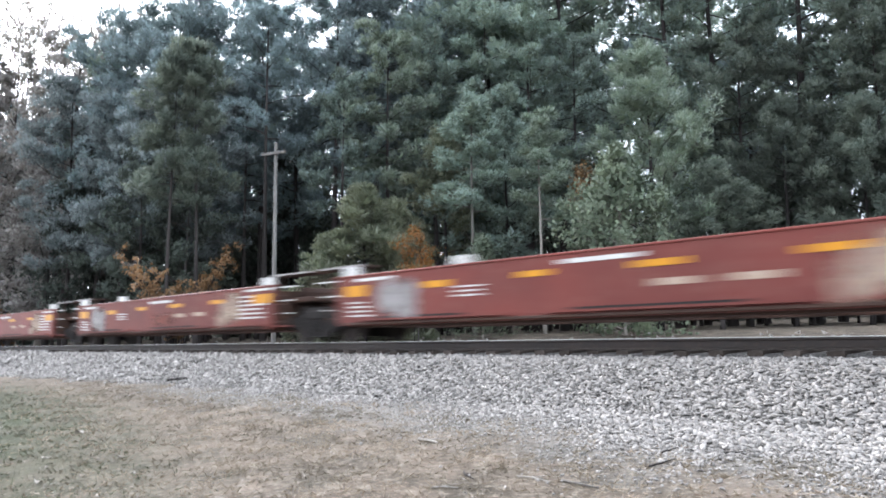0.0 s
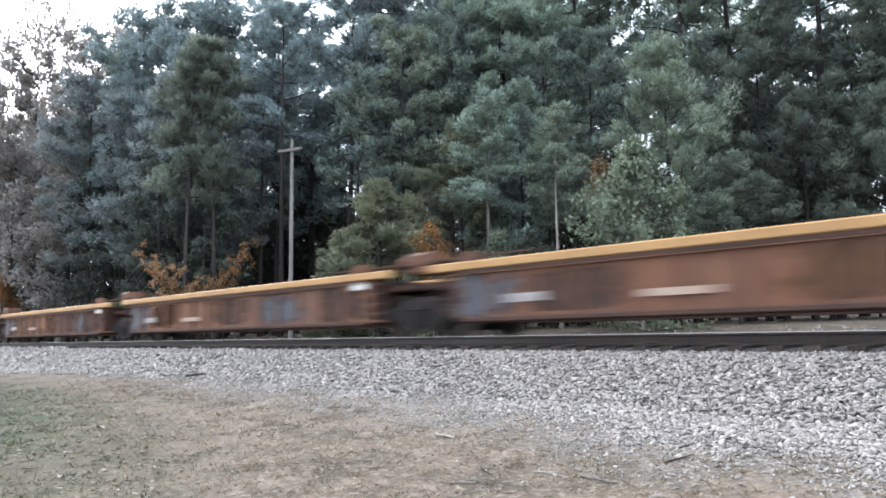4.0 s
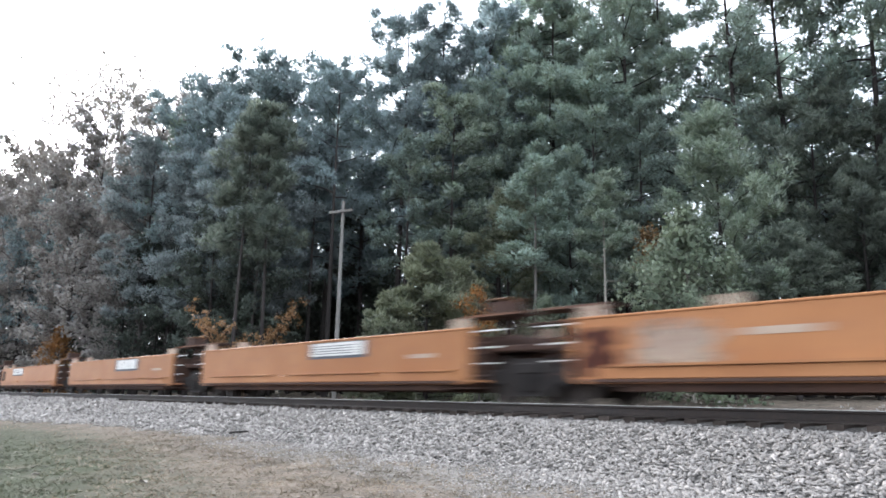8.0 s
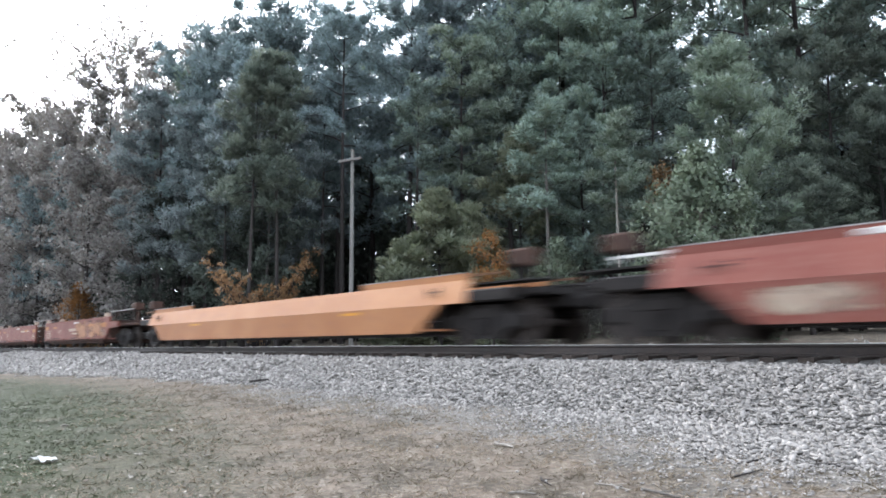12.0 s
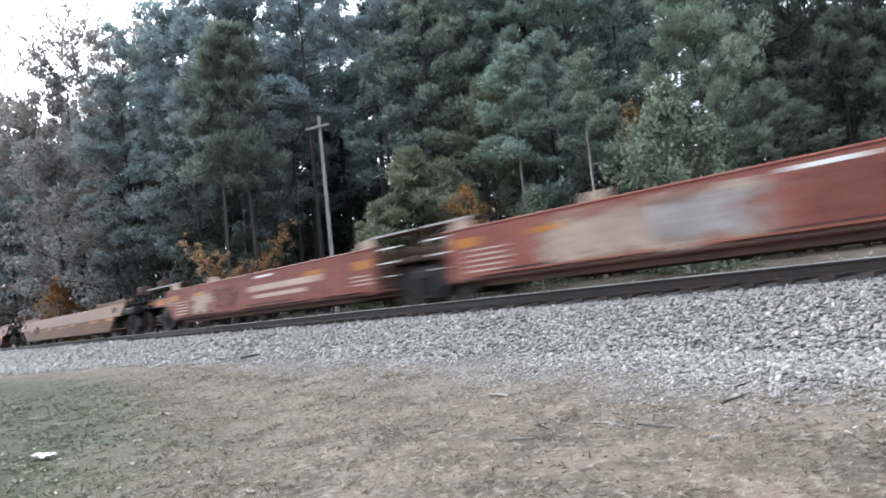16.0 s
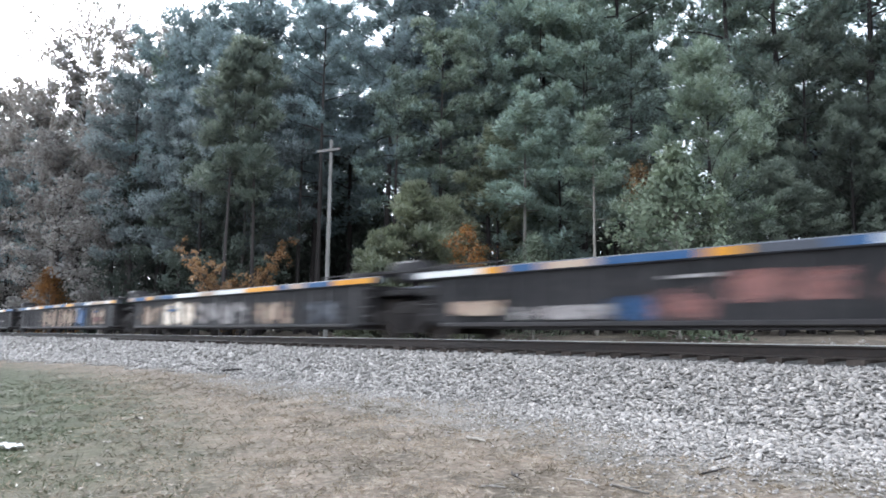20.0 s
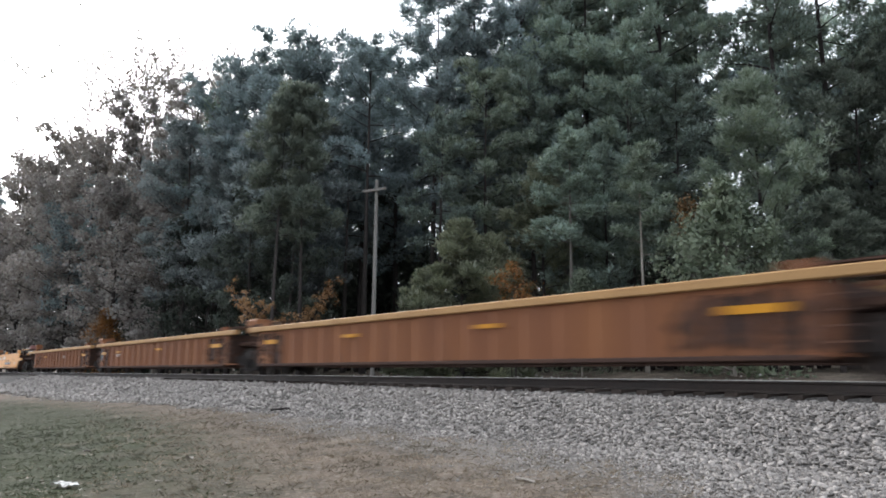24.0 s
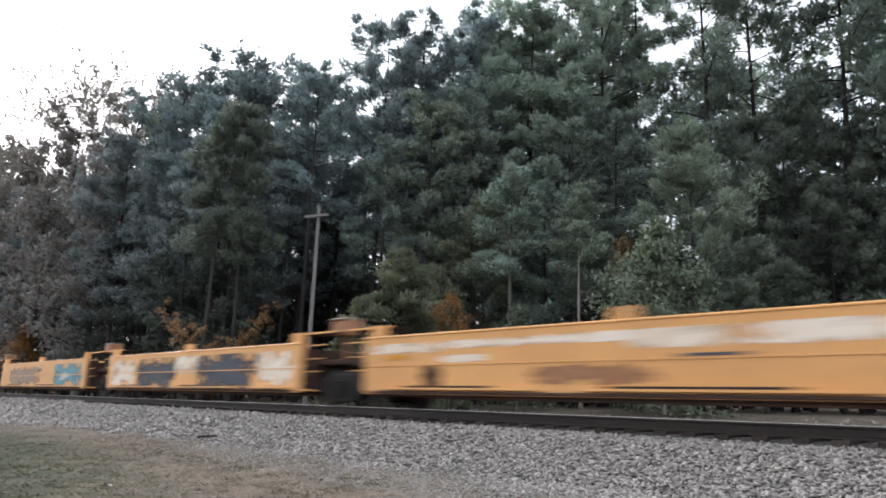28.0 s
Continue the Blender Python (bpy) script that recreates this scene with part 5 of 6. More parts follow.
    # a sparse inner layer of larger sprays closes the clumps
    if kind not in ("lace_tree", "tall_pine"):
        v, f, nm = np.concatenate([v, more[0]]), np.concatenate([f, more[1] + len(v)]), np.concatenate([nm, more[2]])
    return wood, v, f, nm


def bare_meshes(seed, h=26):
    """A tall tree in late autumn: limbs that fork again and again into fine twigs, with a few leaves left on them."""
    rng = np.random.default_rng(seed)
    wood, tips = Solid(), []

    def grow(a, d, length, r, depth):
        b = a + d * length
        wood.tube(a, b, r, r * 0.72, 5 if depth < 3 else 3, caps=False)
        if depth > 3:
            tips.append(b)
        if depth == 7:
            return
        for k in range(2 if rng.uniform() < 0.72 else 3):
            w = unit_rows((d + rng.normal(0, 0.34, 3) + np.array([0, 0, 0.10]))[None])[0]
            grow(b, w, length * rng.uniform(0.62, 0.92), max(r * 0.66, 0.021), depth + 1)
    wood.tube((0, 0, -0.4), (0, 0, 0.36 * h), 0.008 * h, 0.0062 * h, 8, caps=False)
    base = np.array([0, 0, 0.36 * h])
    for k in range(4):
        az = 1.6 * k + rng.uniform(-0.4, 0.4)
        grow(base - np.array([0, 0, 0.03 * h * k]), unit_rows(np.array([[math.cos(az) * 0.42, math.sin(az) * 0.42, 1.0]]))[0], 0.165 * h, 0.0040 * h, 1)
    return wood, *rhombs(np.array(tips), 0.25, 0.17, rng, 4)


TREE_CACHE = {}
TREE_NAME = {"shrub": "shrub", "cone_shrub": "shrub", "sapling": "sapling", "slender": "sapling", "broadleaf": "broadleaf_tree", "lace_tree": "broadleaf_tree", "bare_tree": "thin_leaved_tree", "conifer": "young_conifer"}


def tree(kind, leaf, label, category, az, dist, h, variant=0, bark="bark", turn=0.0, group="trees of the wood", far=False, wide=1.0):
    """A tree at an angle az (degrees from square across the track, towards the oncoming train), dist metres off."""
    x, y = -dist * math.sin(radians(az)), dist * math.cos(radians(az))
    key = (kind, leaf, bark, variant, far)
    ref = TREES[kind]["ref"] if kind != "bare_tree" else 26
    if key not in TREE_CACHE:
        stem, v, f, nm = tree_meshes(kind, 100 * variant + len(kind), far) if kind != "bare_tree" else bare_meshes(40 + variant)
        TREE_CACHE[key] = (stem.mesh("trunk", M[bark], True), leaf_mesh("crown", v, f, nm, M[leaf]))
    stem, crown = TREE_CACHE[key]
    s = h / ref
    ob = thing(TREE_NAME.get(kind, "pine_tree"), label, category, group)
    ob.matrix_basis = Matrix.LocRotScale((x, y, float(ground_z(x, y))), Euler((0, 0, radians(turn))), (s * wide, s * wide, s))
    part("trunk", stem, None, ob)
    part("crown", crown, None, ob)
    return ob


def rise(dist, el):
    """Height of a tree whose top stands el degrees over the eye at dist metres."""
    return dist * math.tan(radians(el)) + 0.3


def arching_shrub(az, dist, ends):
    """A sparse shrub whose stems bow outward; ends are their tips, sideways, in depth and up."""
    rng = np.random.default_rng(77)
    stems, spots = Solid(), []
    for e in ends:
        tip, r = np.array(e), 0.035
        knee = np.array([tip[0] * 0.35, tip[1] * 0.35, tip[2] * 0.62])
        u = np.linspace(0, 1, 9)[:, None]
        path = 2 * u * (1 - u) * knee + u * u * tip + rng.normal(0, 0.03, (9, 3)) * u
        for i in range(8):
            stems.tube(path[i], path[i + 1], r * (1 - 0.1 * i), r * (0.9 - 0.1 * i), 5, caps=i in (0, 7))
        for i in range(3, 9):
            for k in range(4):
                spots.append(path[i] + rng.normal(0, 0.20, 3))
                stems.tube(path[i], spots[-1], 0.010, 0.005, 3, caps=False)
    v, f, nm = rhombs(np.array(spots), 0.15, 0.125, rng, 22)
    x, y = -dist * math.sin(radians(az)), dist * math.cos(radians(az))
    ob = thing("shrub", "sparse russet shrub with arching stems behind the track", "shrub", "trees of the wood", at=pose(x, y, float(ground_z(x, y)), 0, 0, az))
    part("stems", stems.mesh("stems", M["bark"], True), None, ob)
    part("crown", leaf_mesh("crown", v, f, nm, M["leaves_russet"]), None, ob)


def wood():
    rnd = random.Random(5)
    tall = "tall dark-green pine at the edge of the wood"
    # the skyline: angle, distance, elevation of the top, kind
    row = [(86.5, 190, 9.5, "pine"), (84.5, 150, 13, "pine"),
           (69.0, 57, 22.3, "dome_pine"), (66.6, 52, 24.3, "dome_pine"), (64.4, 50, 25.3, "dome_pine"), (62.0, 51, 24.6, "dome_pine"), (58.1, 49, 25.8, "pine"), (55.4, 54, 25.0, "dome_pine"),
           (52.5, 47, 29.6, "pine"), (49.4, 47, 29.4, "pine"), (47.2, 51, 28.2, "dome_pine"), (45.6, 47, 30.5, "pine"), (42.8, 51, 29.0, "dome_pine"), (39.9, 46, 31.8, "pine"),
           (37.2, 48, 31.6, "dome_pine"), (34.6, 45, 33.0, "tall_pine"), (31.8, 47, 32.0, "pine"), (26.2, 44, 34.0, "tall_pine"), (22.6, 46, 33.0, "dome_pine"),
           (17.0, 43, 34.5, "tall_pine"), (13.0, 44, 33.5, "dome_pine"), (9.0, 42, 34.0, "pine"), (5.0, 43, 33.5, "pine"), (0.5, 43, 33.0, "dome_pine")]
    for j, (az, d, el, kind) in enumerate(row):
        tree(kind, "needles_haze" if az > 44 else "needles", tall, "pine tree", az, d, rise(d, el), j % 3, turn=rnd.uniform(0, 360))
    # a second storey of crowns before and below them
    for j, (az, d, el, kind, leaf) in enumerate(((71.3, 56, 18.6, "dome_pine", "needles_shade"), (68.0, 50, 18.2, "dome_pine", "needles_shade"), (65.2, 46, 20.2, "dome_pine", "needles_shade"), (62.4, 46, 19.4, "dome_pine", "needles_shade"),
                                                 (59.4, 47, 20.6, "pine", "needles_haze"), (44.4, 44, 24.6, "dome_pine", "needles"), (40.6, 43, 25.2, "pine", "needles"), (36.8, 42, 25.4, "dome_pine", "needles"),
                                                 (33.2, 40, 23.0, "pine", "needles"), (21.3, 41, 22.0, "dome_pine", "needles_dark"), (17.2, 40, 20.0, "dome_pine", "needles_dark"), (12.5, 39, 22.0, "dome_pine", "needles_dark"), (7.0, 39, 22.0, "dome_pine", "needles_dark"))):
        tree(kind, leaf, "mid-sized pine before the wood", "pine tree", az, d, rise(d, el), (j + 1) % 3, turn=rnd.uniform(0, 360))
    tree("tall_pine", "needles_haze", "tall pine with a bare dark trunk", "pine tree", 57.95, 44, rise(44, 26.0), 1, "bark", turn=60)
    tree("pine", "needles", "pale grey-green pine before the wood", "pine tree", 52.0, 40, rise(40, 20.6), 2, turn=30)
    tree("pine", "needles_young", "bright green pine before the wood", "pine tree", 48.3, 41, rise(41, 24.2), 0, turn=150)
    # deeper rows, seen between the trunks
    for j in range(46):
        az = 1 + 84 * (j + rnd.uniform(0, 0.8)) / 46
        d = rnd.uniform(56, 84) if az < 60 else rnd.uniform(62, 95)
        if d * math.cos(radians(az)) < 19:
            d = 19.5 / math.cos(radians(az))
        top = 19.0 if az > 66 else 23.0
        if 15.5 < az < 19.5 or 28.5 < az < 31.5:
            continue
        tree("pine" if j % 3 else "tall_pine", "needles_haze", "pine deeper in the wood", "pine tree", az, d, min(rise(d, top), 26), j % 3, turn=rnd.uniform(0, 360), far=True)
    for j, (az, el) in enumerate(((20.5, 24), (24.2, 25), (33.4, 25), (36.0, 25), (39.0, 26), (42.0, 26), (12.0, 28), (48.5, 25), (57.0, 22), (68.0, 20.5), (71.5, 17), (74.0, 15.5), (76.5, 13.5), (79.0, 12.0))):
        d = (57 if az < 70 else 82) + 3 * (j % 3)
        tree("dome_pine", "needles" if az < 70 else "needles_haze", "pine deeper in the wood", "pine tree", az, d, rise(d, el), j % 3, turn=rnd.uniform(0, 360), far=True)
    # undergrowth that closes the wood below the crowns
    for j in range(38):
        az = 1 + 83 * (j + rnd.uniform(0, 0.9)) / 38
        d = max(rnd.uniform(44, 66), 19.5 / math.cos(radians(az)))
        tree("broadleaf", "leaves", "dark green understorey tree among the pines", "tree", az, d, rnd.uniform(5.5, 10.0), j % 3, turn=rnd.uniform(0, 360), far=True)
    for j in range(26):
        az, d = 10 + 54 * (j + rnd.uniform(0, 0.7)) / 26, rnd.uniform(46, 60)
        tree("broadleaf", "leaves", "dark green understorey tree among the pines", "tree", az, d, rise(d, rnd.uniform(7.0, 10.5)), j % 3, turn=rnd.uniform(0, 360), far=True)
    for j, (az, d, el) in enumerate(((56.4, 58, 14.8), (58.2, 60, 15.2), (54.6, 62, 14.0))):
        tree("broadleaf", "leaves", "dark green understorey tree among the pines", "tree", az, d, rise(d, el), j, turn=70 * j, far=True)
    # the depth of the wood: one mass of far foliage that closes the view between the trunks
    rng = np.random.default_rng(11)
    n = 13000
    az = np.radians(np.where(rng.uniform(0, 1, n) < 0.3, rng.uniform(54, 84, n), np.where(rng.uniform(0, 1, n) < 0.35, rng.uniform(8, 50, n), rng.uniform(-2, 84, n))))
    d = np.maximum(rng.uniform(78, 108, n), 21 / np.cos(az))
    x, y = -d * np.sin(az), d * np.cos(az)
    z = ground_z(x, y) + rng.uniform(0, 1, n) * (18 + 3 * np.sin(9 * az) + 2 * np.sin(23 * az) + 4 * (np.abs(np.degrees(az) - 70) < 10) + 3 * (az < 0.6)) * np.clip(d / 90, 0.9, 1.3)
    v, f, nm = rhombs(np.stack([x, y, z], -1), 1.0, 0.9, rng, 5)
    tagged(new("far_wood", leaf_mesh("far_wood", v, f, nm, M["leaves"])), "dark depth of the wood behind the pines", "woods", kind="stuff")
    # autumn trees beside the line where the train comes from
    for az, d, el, leaf, kind, v in ((82.0, 125, 14.0, "leaves_dull", "broadleaf", 0), (79.9, 100, 16.4, "leaves_dull", "broadleaf", 1), (77.8, 84, 16.0, "leaves_dull", "broadleaf", 2), (74.9, 72, 19.3, "leaves_dull", "lace_tree", 0), (71.5, 62, 21.2, "leaves_dull", "lace_tree", 1),
                                     (76.4, 80, 23.8, "leaves_thin", "bare_tree", 0), (73.0, 74, 25.8, "leaves_thin", "bare_tree", 1), (78.2, 92, 20.6, "leaves_thin", "bare_tree", 2), (71.8, 80, 24.2, "leaves_thin", "bare_tree", 2),
                                     (76.0, 70, 14.0, "leaves_dull", "broadleaf", 0), (72.6, 62, 15.5, "leaves_dull", "broadleaf", 2), (69.6, 55, 13.5, "leaves", "broadleaf", 2),
                                     (66.6, 45, 13.5, "leaves", "broadleaf", 0), (63.6, 43, 12.5, "leaves", "broadleaf", 1), (79.0, 92, 11.0, "leaves_dull", "broadleaf", 1)):
        label = {"bare_tree": "tall thin-leaved autumn tree against the sky", "lace_tree": "round-topped thinning autumn tree by the line"}.get(kind, "broad autumn tree beside the line")
        tree(kind, leaf, label, "tree", az, d, rise(d, el), v, "bark_pale" if kind == "bare_tree" else "bark", turn=rnd.uniform(0, 360))
    for j, (az, d, el) in enumerate(((80.4, 112, 12.5), (81.5, 128, 12.0), (82.7, 150, 11.2), (83.7, 175, 10.4), (84.7, 205, 9.6), (85.8, 250, 8.6), (79.6, 106, 8.5), (81.9, 138, 7.6), (84.2, 190, 6.6))):
        tree("broadleaf", "leaves_dull", "broad autumn tree beside the line", "tree", az, d, rise(d, el), j % 3, turn=40 * j, far=True)
    # trees standing before the wood
    tree("young_pine", "needles_young", "dense green young pine", "pine tree", 27.4, 34, rise(34, 22.0), 0)
    tree("young_pine", "needles_dark", "dark bushy pine before the wood", "pine tree", 23.2, 32, rise(32, 12.5), 1, turn=80, wide=1.3)
    tree("thin_pine", "needles_young", "slim pine with a bare pale trunk", "pine tree", 36.1, 33, rise(33, 18.0), 0, "bark_pale", wide=1.25)
    tree("thin_pine", "needles", "slim pine with a bare pale trunk", "pine tree", 41.7, 34, rise(34, 19.5), 1, "bark_grey", turn=40, wide=1.35)
    tree("young_pine", "needles_olive", "bushy olive-green pine before the wood", "pine tree", 43.6, 37, rise(37, 16.4), 2, turn=10)
    tree("young_pine", "needles", "bushy green pine before the wood", "pine tree", 38.9, 37, rise(37, 17.5), 1, turn=210)
    for az, d, el, v, tr in ((18.3, 37, 16.5, 1, 30), (13.6, 36, 16.0, 2, 200), (8.6, 36, 17.0, 1, 140), (3.5, 36, 16.0, 2, 310)):
        tree("young_pine", "needles_dark", "dark bushy pine before the wood", "pine tree", az, d, rise(d, el), v, turn=tr)
    tree("conifer", "needles_olive", "bushy young conifer behind the track", "conifer", 50.2, 31, rise(31, 13.0), 0, wide=1.15)
    tree("conifer", "needles_olive", "bushy young conifer behind the track", "conifer", 53.0, 32, rise(32, 9.0), 1, turn=50, wide=1.2)
    tree("conifer", "needles_olive", "bushy young conifer behind the track", "conifer", 47.9, 33, rise(33, 11.5), 1, turn=190)
    tree("cone_shrub", "leaves_pale", "pale-leaved bushy shrub before the wood", "shrub", 30.0, 27, rise(27, 14.8), 0, "bark_pale")
    tree("shrub", "leaves_pale", "low pale-leaved shrub before the wood", "shrub", 40.9, 30, rise(30, 8.2), 1, "bark_pale", turn=70)
    tree("sapling", "leaves_orange", "small orange autumn sapling", "sapling", 46.0, 28, rise(28, 9.4), 2, "bark")
    tree("slender", "leaves_orange", "small orange autumn sapling", "sapling", 46.3, 27, rise(27, 6.6), 1, "bark")
    arching_shrub(63.8, 33, ((2.1, 0.2, 4.9), (1.75, -0.3, 4.3), (1.3, 0.4, 3.7), (0.7, -0.5, 3.3), (-0.1, 0.3, 3.2), (-0.9, -0.2, 3.5), (-1.5, 0.4, 3.9), (-2.2, 0.0, 4.4), (-1.9, -0.6, 3.8), (0.3, 0.8, 3.0), (-0.5, 0.9, 2.9)))
    for az, el, tr in ((64.9, 23.0, 20), (62.8, 24.0, 160)):
        tree("thin_pine", "needles_dark", "slim pine with a bare dark trunk", "pine tree", az, 37, rise(37, el), 1, "bark", turn=tr)
    tree("shrub", "leaves_orange", "yellow-orange autumn shrub beside the line", "shrub", 76.4, 66, rise(66, 5.3), 3, "bark", turn=230)
    tree("slender", "leaves_brown", "tall russet sapling before the wood", "sapling", 32.8, 31, rise(31, 13.6), 3, "bark", turn=300)


wood()


def utility_pole():
    az, d = 57.1, 40.0
    x, y = -d * math.sin(radians(az)), d * math.cos(radians(az))
    z = float(ground_z(x, y))
    p = thing("utility_pole", "silver-grey wooden utility pole with one crossarm", "utility pole", at=pose(x, y, z, 0, 0, 0))
    H = d * math.tan(radians(15.2)) - z
    s = Solid()
    for i in range(5):
        a, b = H * i / 5, H * (i + 1) / 5
        s.tube((0, 0, a - (0.5 if i == 0 else 0)), (0, 0, b), 0.135 - 0.009 * i, 0.135 - 0.009 * (i + 1), 12, caps=i in (0, 4))
    part("pole", s, M["polewood"], p)
    arm = part("crossarm", Solid().box(-0.78, 0.78, -0.06, 0.06, -0.07, 0.07, 0.012), M["polewood"], p, at=pose(0, -0.14, H - 0.62, 0, 0, 20))
    for k in (-0.7, -0.3, 0.3, 0.7):
        part("insulator_pin", Solid().tube((k, 0, 0.07), (k, 0, 0.20), 0.03, 0.022, 8), M["iron"], arm)


utility_pole()


# ---- small things on the verge ----
def grass():
    n = 200000
    x, y = RNG.uniform(-34, 1, n), RNG.uniform(0.6, 8.6, n)
    keep = (y < edge_y(x) - 0.05 + RNG.normal(0, 0.3, n)) & (RNG.uniform(0, 1, n) < np.clip(8.0 / np.hypot(x, y), 0.15, 1)) & (RNG.uniform(0, 1, n) < 0.35 + 0.65 * (np.sin(1.9 * x + 1.1 * y) * np.sin(2.7 * y - 0.8 * x) > -0.1))
    x, y = x[keep], y[keep]
    # straw tufts, thicker and longer, in clumps
    c = 2600
    cx, cy = RNG.uniform(-20, 0.5, c), RNG.uniform(1.5, 8.2, c)
    ok = cy < edge_y(cx) - 0.1
    cx, cy = np.repeat(cx[ok], 15), np.repeat(cy[ok], 15)
    tuft = np.concatenate([np.zeros(len(x)), np.ones(len(cx))])
    x, y = np.concatenate([x, cx + RNG.normal(0, 0.04, len(cx))]), np.concatenate([y, cy + RNG.normal(0, 0.04, len(cx))])
    n = len(x)
    p = np.stack([x, y, ground_z(x, y) - 0.005], -1)
    d = RNG.normal(size=(n, 3)) * np.array([1, 1, 0.2]) + np.array([0, 0, 0.35])
    d /= np.linalg.norm(d, axis=1)[:, None]
    s = np.cross(d, RNG.normal(size=(n, 3)))
    s /= np.linalg.norm(s, axis=1)[:, None]
    ln = (RNG.uniform(0.02, 0.065, n) * (1 + 0.7 * tuft))[:, None]
    w = RNG.uniform(0.004, 0.009, n)[:, None]
    # loose pale straws lie flat
    lie = RNG.uniform(0, 1, n) < 0.03 * (1 - tuft)
    d[lie, 2] *= 0.05
    ln[lie] *= 2.6
    p[lie, 2] += 0.02
    v = np.stack([p - s * w, p + s * w, p + d * ln], 1).reshape(-1, 3)
    dry = leaf_mat("dry_grass_blades", (0.10, 0.08, 0.052), (0.32, 0.25, 0.18), spread=0.0, trans=0.15)
    lush = leaf_mat("short_green_grass_blades", (0.032, 0.038, 0.016), (0.066, 0.074, 0.032), spread=0.0, trans=0.1)
    green = ((x + 24) / 20.5) ** 2 + ((y + 1.8) / 7.8) ** 2 + RNG.normal(0, 0.2, n) < 0.9
    return tagged(new("grass", fast_mesh("grass", v, np.arange(3 * n).reshape(-1, 3), 3, [dry, lush], green)), "short dry grass blades, greener in one patch", "grass", kind="stuff")


def fallen_leaves():
    n = 2000
    x, y = RNG.uniform(-26, 0, n), RNG.uniform(1.0, 8.2, n)
    keep = y < edge_y(x) + 0.3
    p = np.stack([x, y, ground_z(x, y) + 0.012], -1)[keep]
    v, f, _ = rhombs(p, 0.01, 0.065, RNG, 1)
    v[:, 2] = np.repeat(p[:, 2], 4) + np.abs(v[:, 2] - np.repeat(p[:, 2], 4)) * 0.4
    m = leaf_mat("fallen_leaf_litter", (0.045, 0.028, 0.018), (0.15, 0.098, 0.06), spread=0.0, trans=0.05)
    return tagged(new("fallen_leaves", fast_mesh("fallen_leaves", v, f, 4, [m])), "brown fallen leaves scattered on the grass", "leaves", kind="stuff")


def weeds():
    """Low weeds and brush on the bank beyond the track."""
    n = 1700
    x, y = RNG.uniform(-46, 4, n), RNG.uniform(14.0, 18.5, n)
    keep = np.sin(1.7 * x) + np.sin(0.6 * x + 2.0 * y) > -0.5
    x, y = x[keep], y[keep]
    p = np.stack([x, y, ground_z(x, y) + RNG.uniform(0.05, 0.3, len(x))], -1)
    v, f, nm = rhombs(p, 0.2, 0.11, RNG, 16)
    return tagged(new("weeds", leaf_mesh("weeds", v, f, nm, M["leaves_dull"])), "low green and brown weeds behind the track", "weeds", kind="stuff")


grass()
fallen_leaves()
weeds()


def twig(name, label, category, a, b, r, material):
    rnd = random.Random(int(100 * r * abs(a[0])))
    za, zb = float(surface_z(*a)) + r, float(surface_z(*b)) + r
    mid = ((a[0] + b[0]) / 2, (a[1] + b[1]) / 2)
    ob_s = Solid()
    A, B = Vector((a[0], a[1], za)), Vector((b[0], b[1], zb))
    C = (A + B) / 2 + Vector((rnd.uniform(-0.04, 0.04), rnd.uniform(-0.04, 0.04), 0.01))
    o = Vector((mid[0], mid[1], 0))
    ob_s.tube(A - o, C - o, r, r * 0.9, 7).tube(C - o, B - o, r * 0.9, r * 0.6, 7)
    ob_s.tube(C - o, C - o + (B - A) * 0.2 + Vector((0.05, 0.08, 0.02)), r * 0.6, r * 0.3, 5)
    ob = new(name, ob_s.mesh(name, M[material]))
    ob.matrix_basis = Matrix.Translation(o)
    return tagged(ob, label, category)


twig("branch", "dark fallen branch at the edge of the ballast", "branch", (-17.4, 8.28), (-16.75, 8.45), 0.03, "bark")
twig("stick", "pale dry stick lying on the grass", "stick", (-6.05, 5.83), (-5.72, 5.8), 0.016, "bark_pale")
twig("twig", "thin dark twig on the gravel", "twig", (-2.95, 6.6), (-2.68, 6.62), 0.010, "bark")
twig("twig", "thin dry twig on the verge", "twig", (-4.6, 5.0), (-4.35, 4.85), 0.009, "bark")
twig("twig", "thin dark twig on the gravel", "twig", (-3.40, 6.40), (-3.32, 6.56), 0.009, "bark")
twig("twig", "thin dark twig on the gravel", "twig", (-3.26, 5.87), (-3.20, 6.14), 0.009, "bark")
twig("stick", "thin brown stick lying on the dry grass", "stick", (-3.67, 5.19), (-3.25, 5.11), 0.011, "bark_grey")
twig("stick", "pale dry stick lying on the grass", "stick", (-4.10, 5.13), (-3.73, 5.11), 0.008, "bark_pale")
twig("stick", "pale dry stick lying on the grass", "stick", (-4.45, 4.43), (-4.26, 4.56), 0.010, "bark_pale")
twig("wood_chip", "pale chip of wood on the dry grass", "wood chip", (-2.82, 4.84), (-2.73, 4.93), 0.014, "bark_pale")


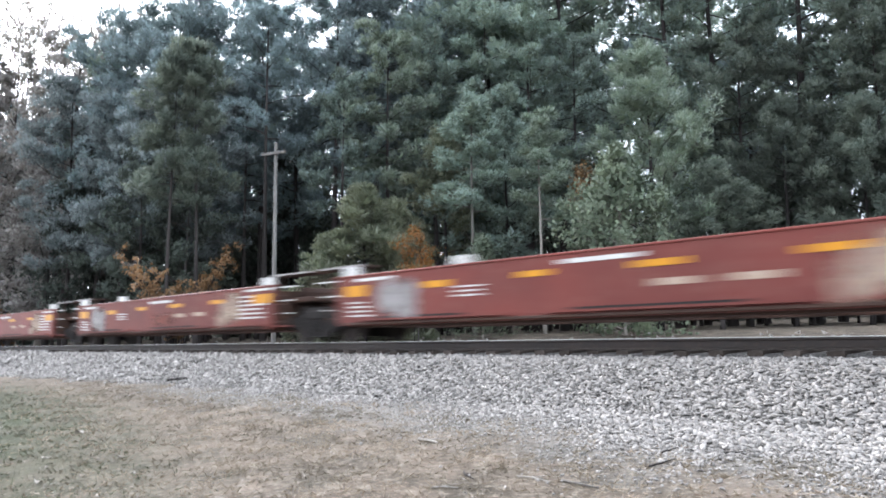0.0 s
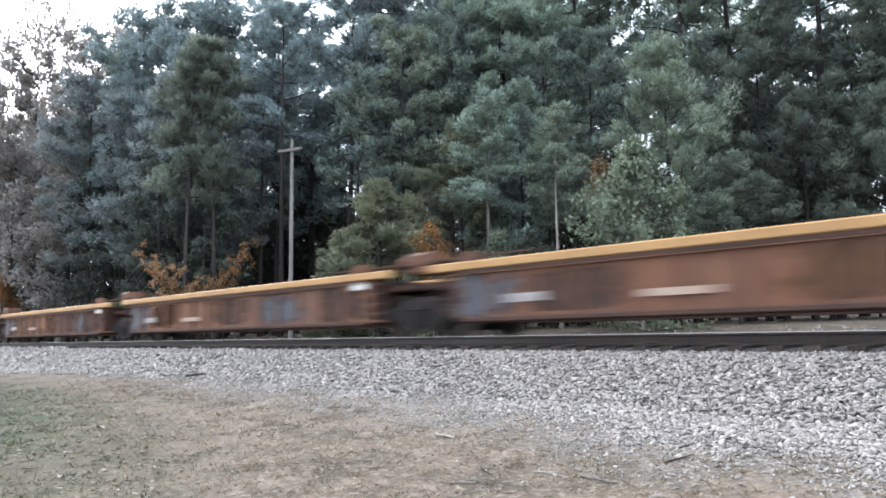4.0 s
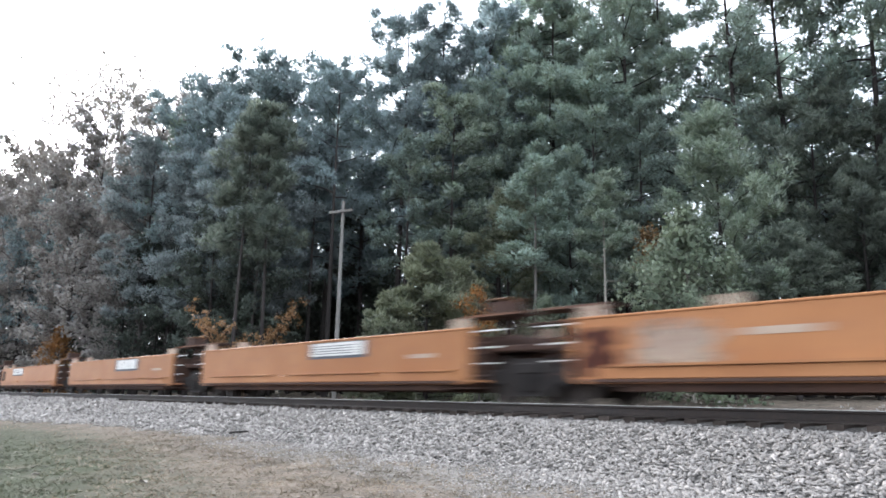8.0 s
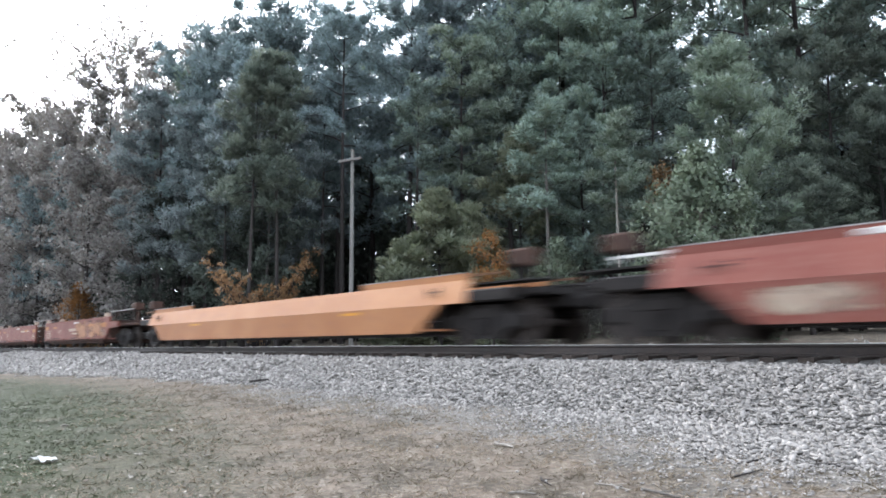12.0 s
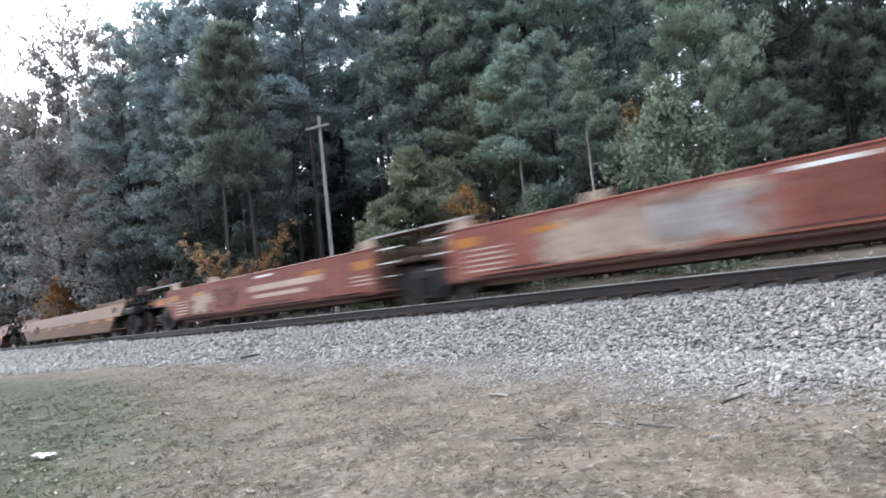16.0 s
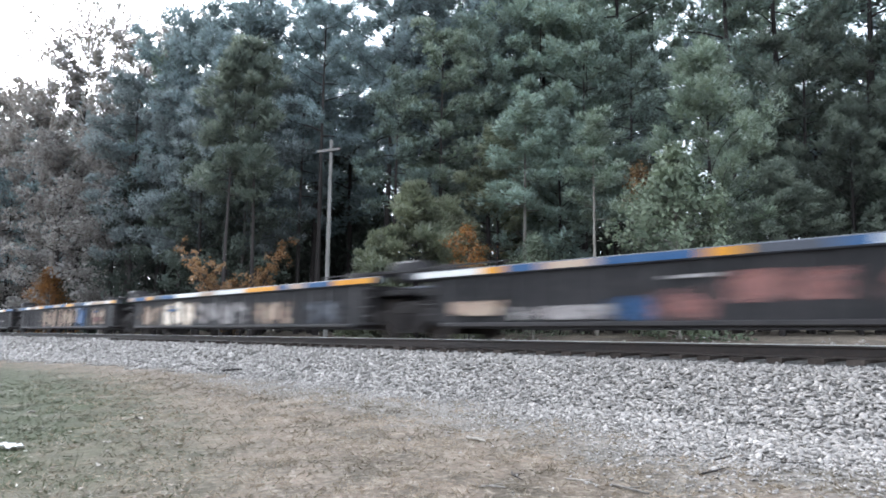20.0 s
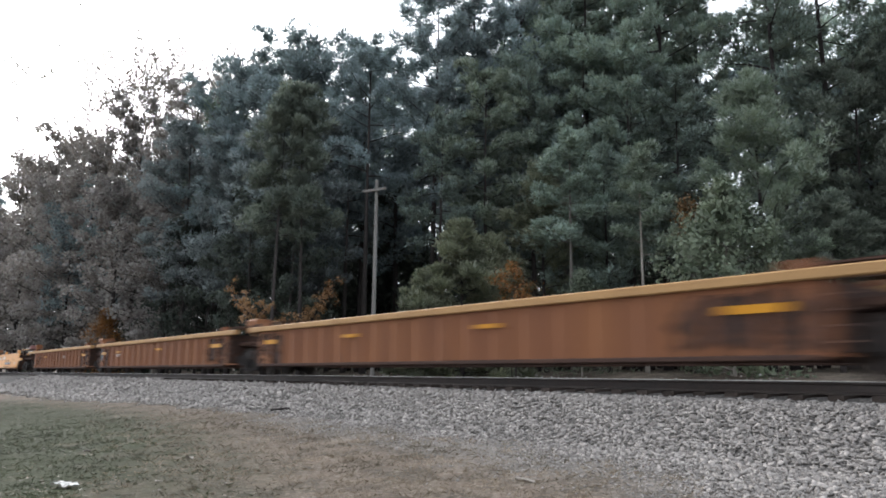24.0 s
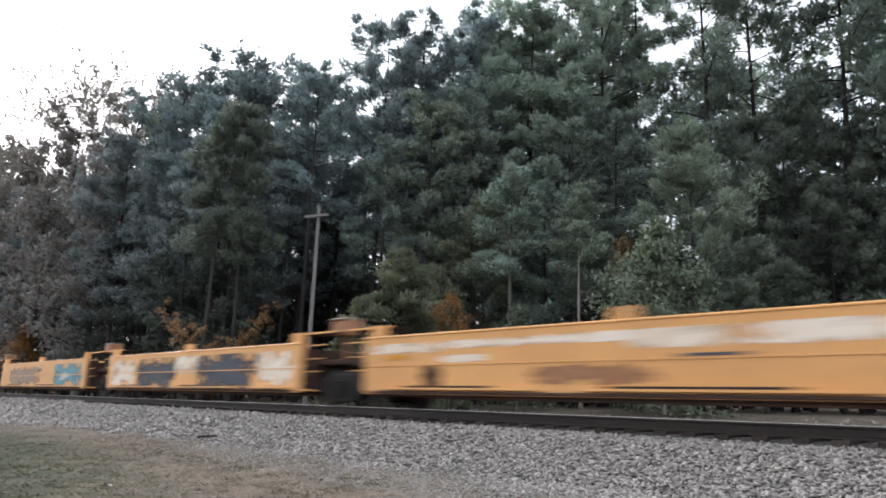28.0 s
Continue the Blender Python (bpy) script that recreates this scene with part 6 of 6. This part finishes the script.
def dead_leaf(x, y, size, turn):
    """A big curled pale leaf with its stalk."""
    rnd = random.Random(int(97 * abs(x)))
    n = 9
    rim = [(math.cos(2 * math.pi * i / n) * size * rnd.uniform(0.35, 0.62), math.sin(2 * math.pi * i / n) * size * rnd.uniform(0.25, 0.45)) for i in range(n)]
    top = [(a, b, 0.012 + 1.6 * b * b / size + rnd.uniform(0, 0.02)) for a, b in rim] + [(0.0, 0.0, 0.018)]
    v = top + [(a, b, z - 0.003) for a, b, z in top]
    f = []
    for i in range(n):
        j = (i + 1) % n
        f += [(n, i, j), (2 * n + 1, n + 1 + j, n + 1 + i), (i, n + 1 + i, n + 1 + j), (i, n + 1 + j, j)]
    k = len(v)
    v += [(size * 0.3, 0.004, 0.016), (size * 0.3, -0.004, 0.016), (size * 0.85, 0.0, 0.006), (size * 0.3, 0.0, 0.022)]
    f += [(k, k + 2, k + 3), (k + 3, k + 2, k + 1), (k, k + 1, k + 2)]
    return mesh_object("dead_leaf", v, f, M["bark_pale"], label="pale curled dead leaf on the lawn", at=pose(x, y, float(ground_z(x, y)), 0, 0, turn))


for spot in ((-11.11, 4.01, 0.15, 10), (-13.53, 3.15, 0.12, 80), (-7.62, 3.29, 0.06, 30), (-8.09, 2.55, 0.10, 140), (-9.4, 3.01, 0.06, 60), (-8.6, 3.55, 0.06, 200)):
    tagged(dead_leaf(*spot), "pale curled dead leaf on the lawn", "leaf")


def litter():
    """A crumpled white paper wrapper on the lawn."""
    x, y = -10.0, 2.12
    rnd = random.Random(3)
    v, f = [], []
    nx, ny = 9, 5
    for i in range(nx):
        for j in range(ny):
            v.append((0.4 * (i / (nx - 1) - 0.5) + rnd.uniform(-0.02, 0.02), 0.14 * (j / (ny - 1) - 0.5) + rnd.uniform(-0.02, 0.02), 0.02 + 0.05 * rnd.random()))
    for i in range(nx - 1):
        for j in range(ny - 1):
            a = i * ny + j
            f.append((a, a + ny, a + ny + 1, a + 1))
    ob = mesh_object("paper_litter", v, f, M["white"], label="crumpled white paper litter on the lawn", at=pose(x, y, float(ground_z(x, y)), 0, 0, 25))
    ob["category"] = "litter"


litter()


# ---- motion of the train ----
def motions():
    for car, x in CARS:
        walk(car, [(t, pose(x + SPEED * t, TRACK_Y, 0)) for t in (0.0, 14.0, 28.0)])
    step = math.degrees(SPEED / WHEEL_R) / FPS
    for k in (-1, 1):
        first = WHEELSETS[k][0]
        walk(first, [(i / FPS, pose(0.915 * k, 0, WHEEL_R, 0, step * i, 0)) for i in range(28 * FPS + 1)])
        for w in WHEELSETS[k][1:]:
            w.rotation_mode = "QUATERNION"
            w.animation_data_create()
            w.animation_data.action = first.animation_data.action
            w.animation_data.action_slot = first.animation_data.action_slot


motions()
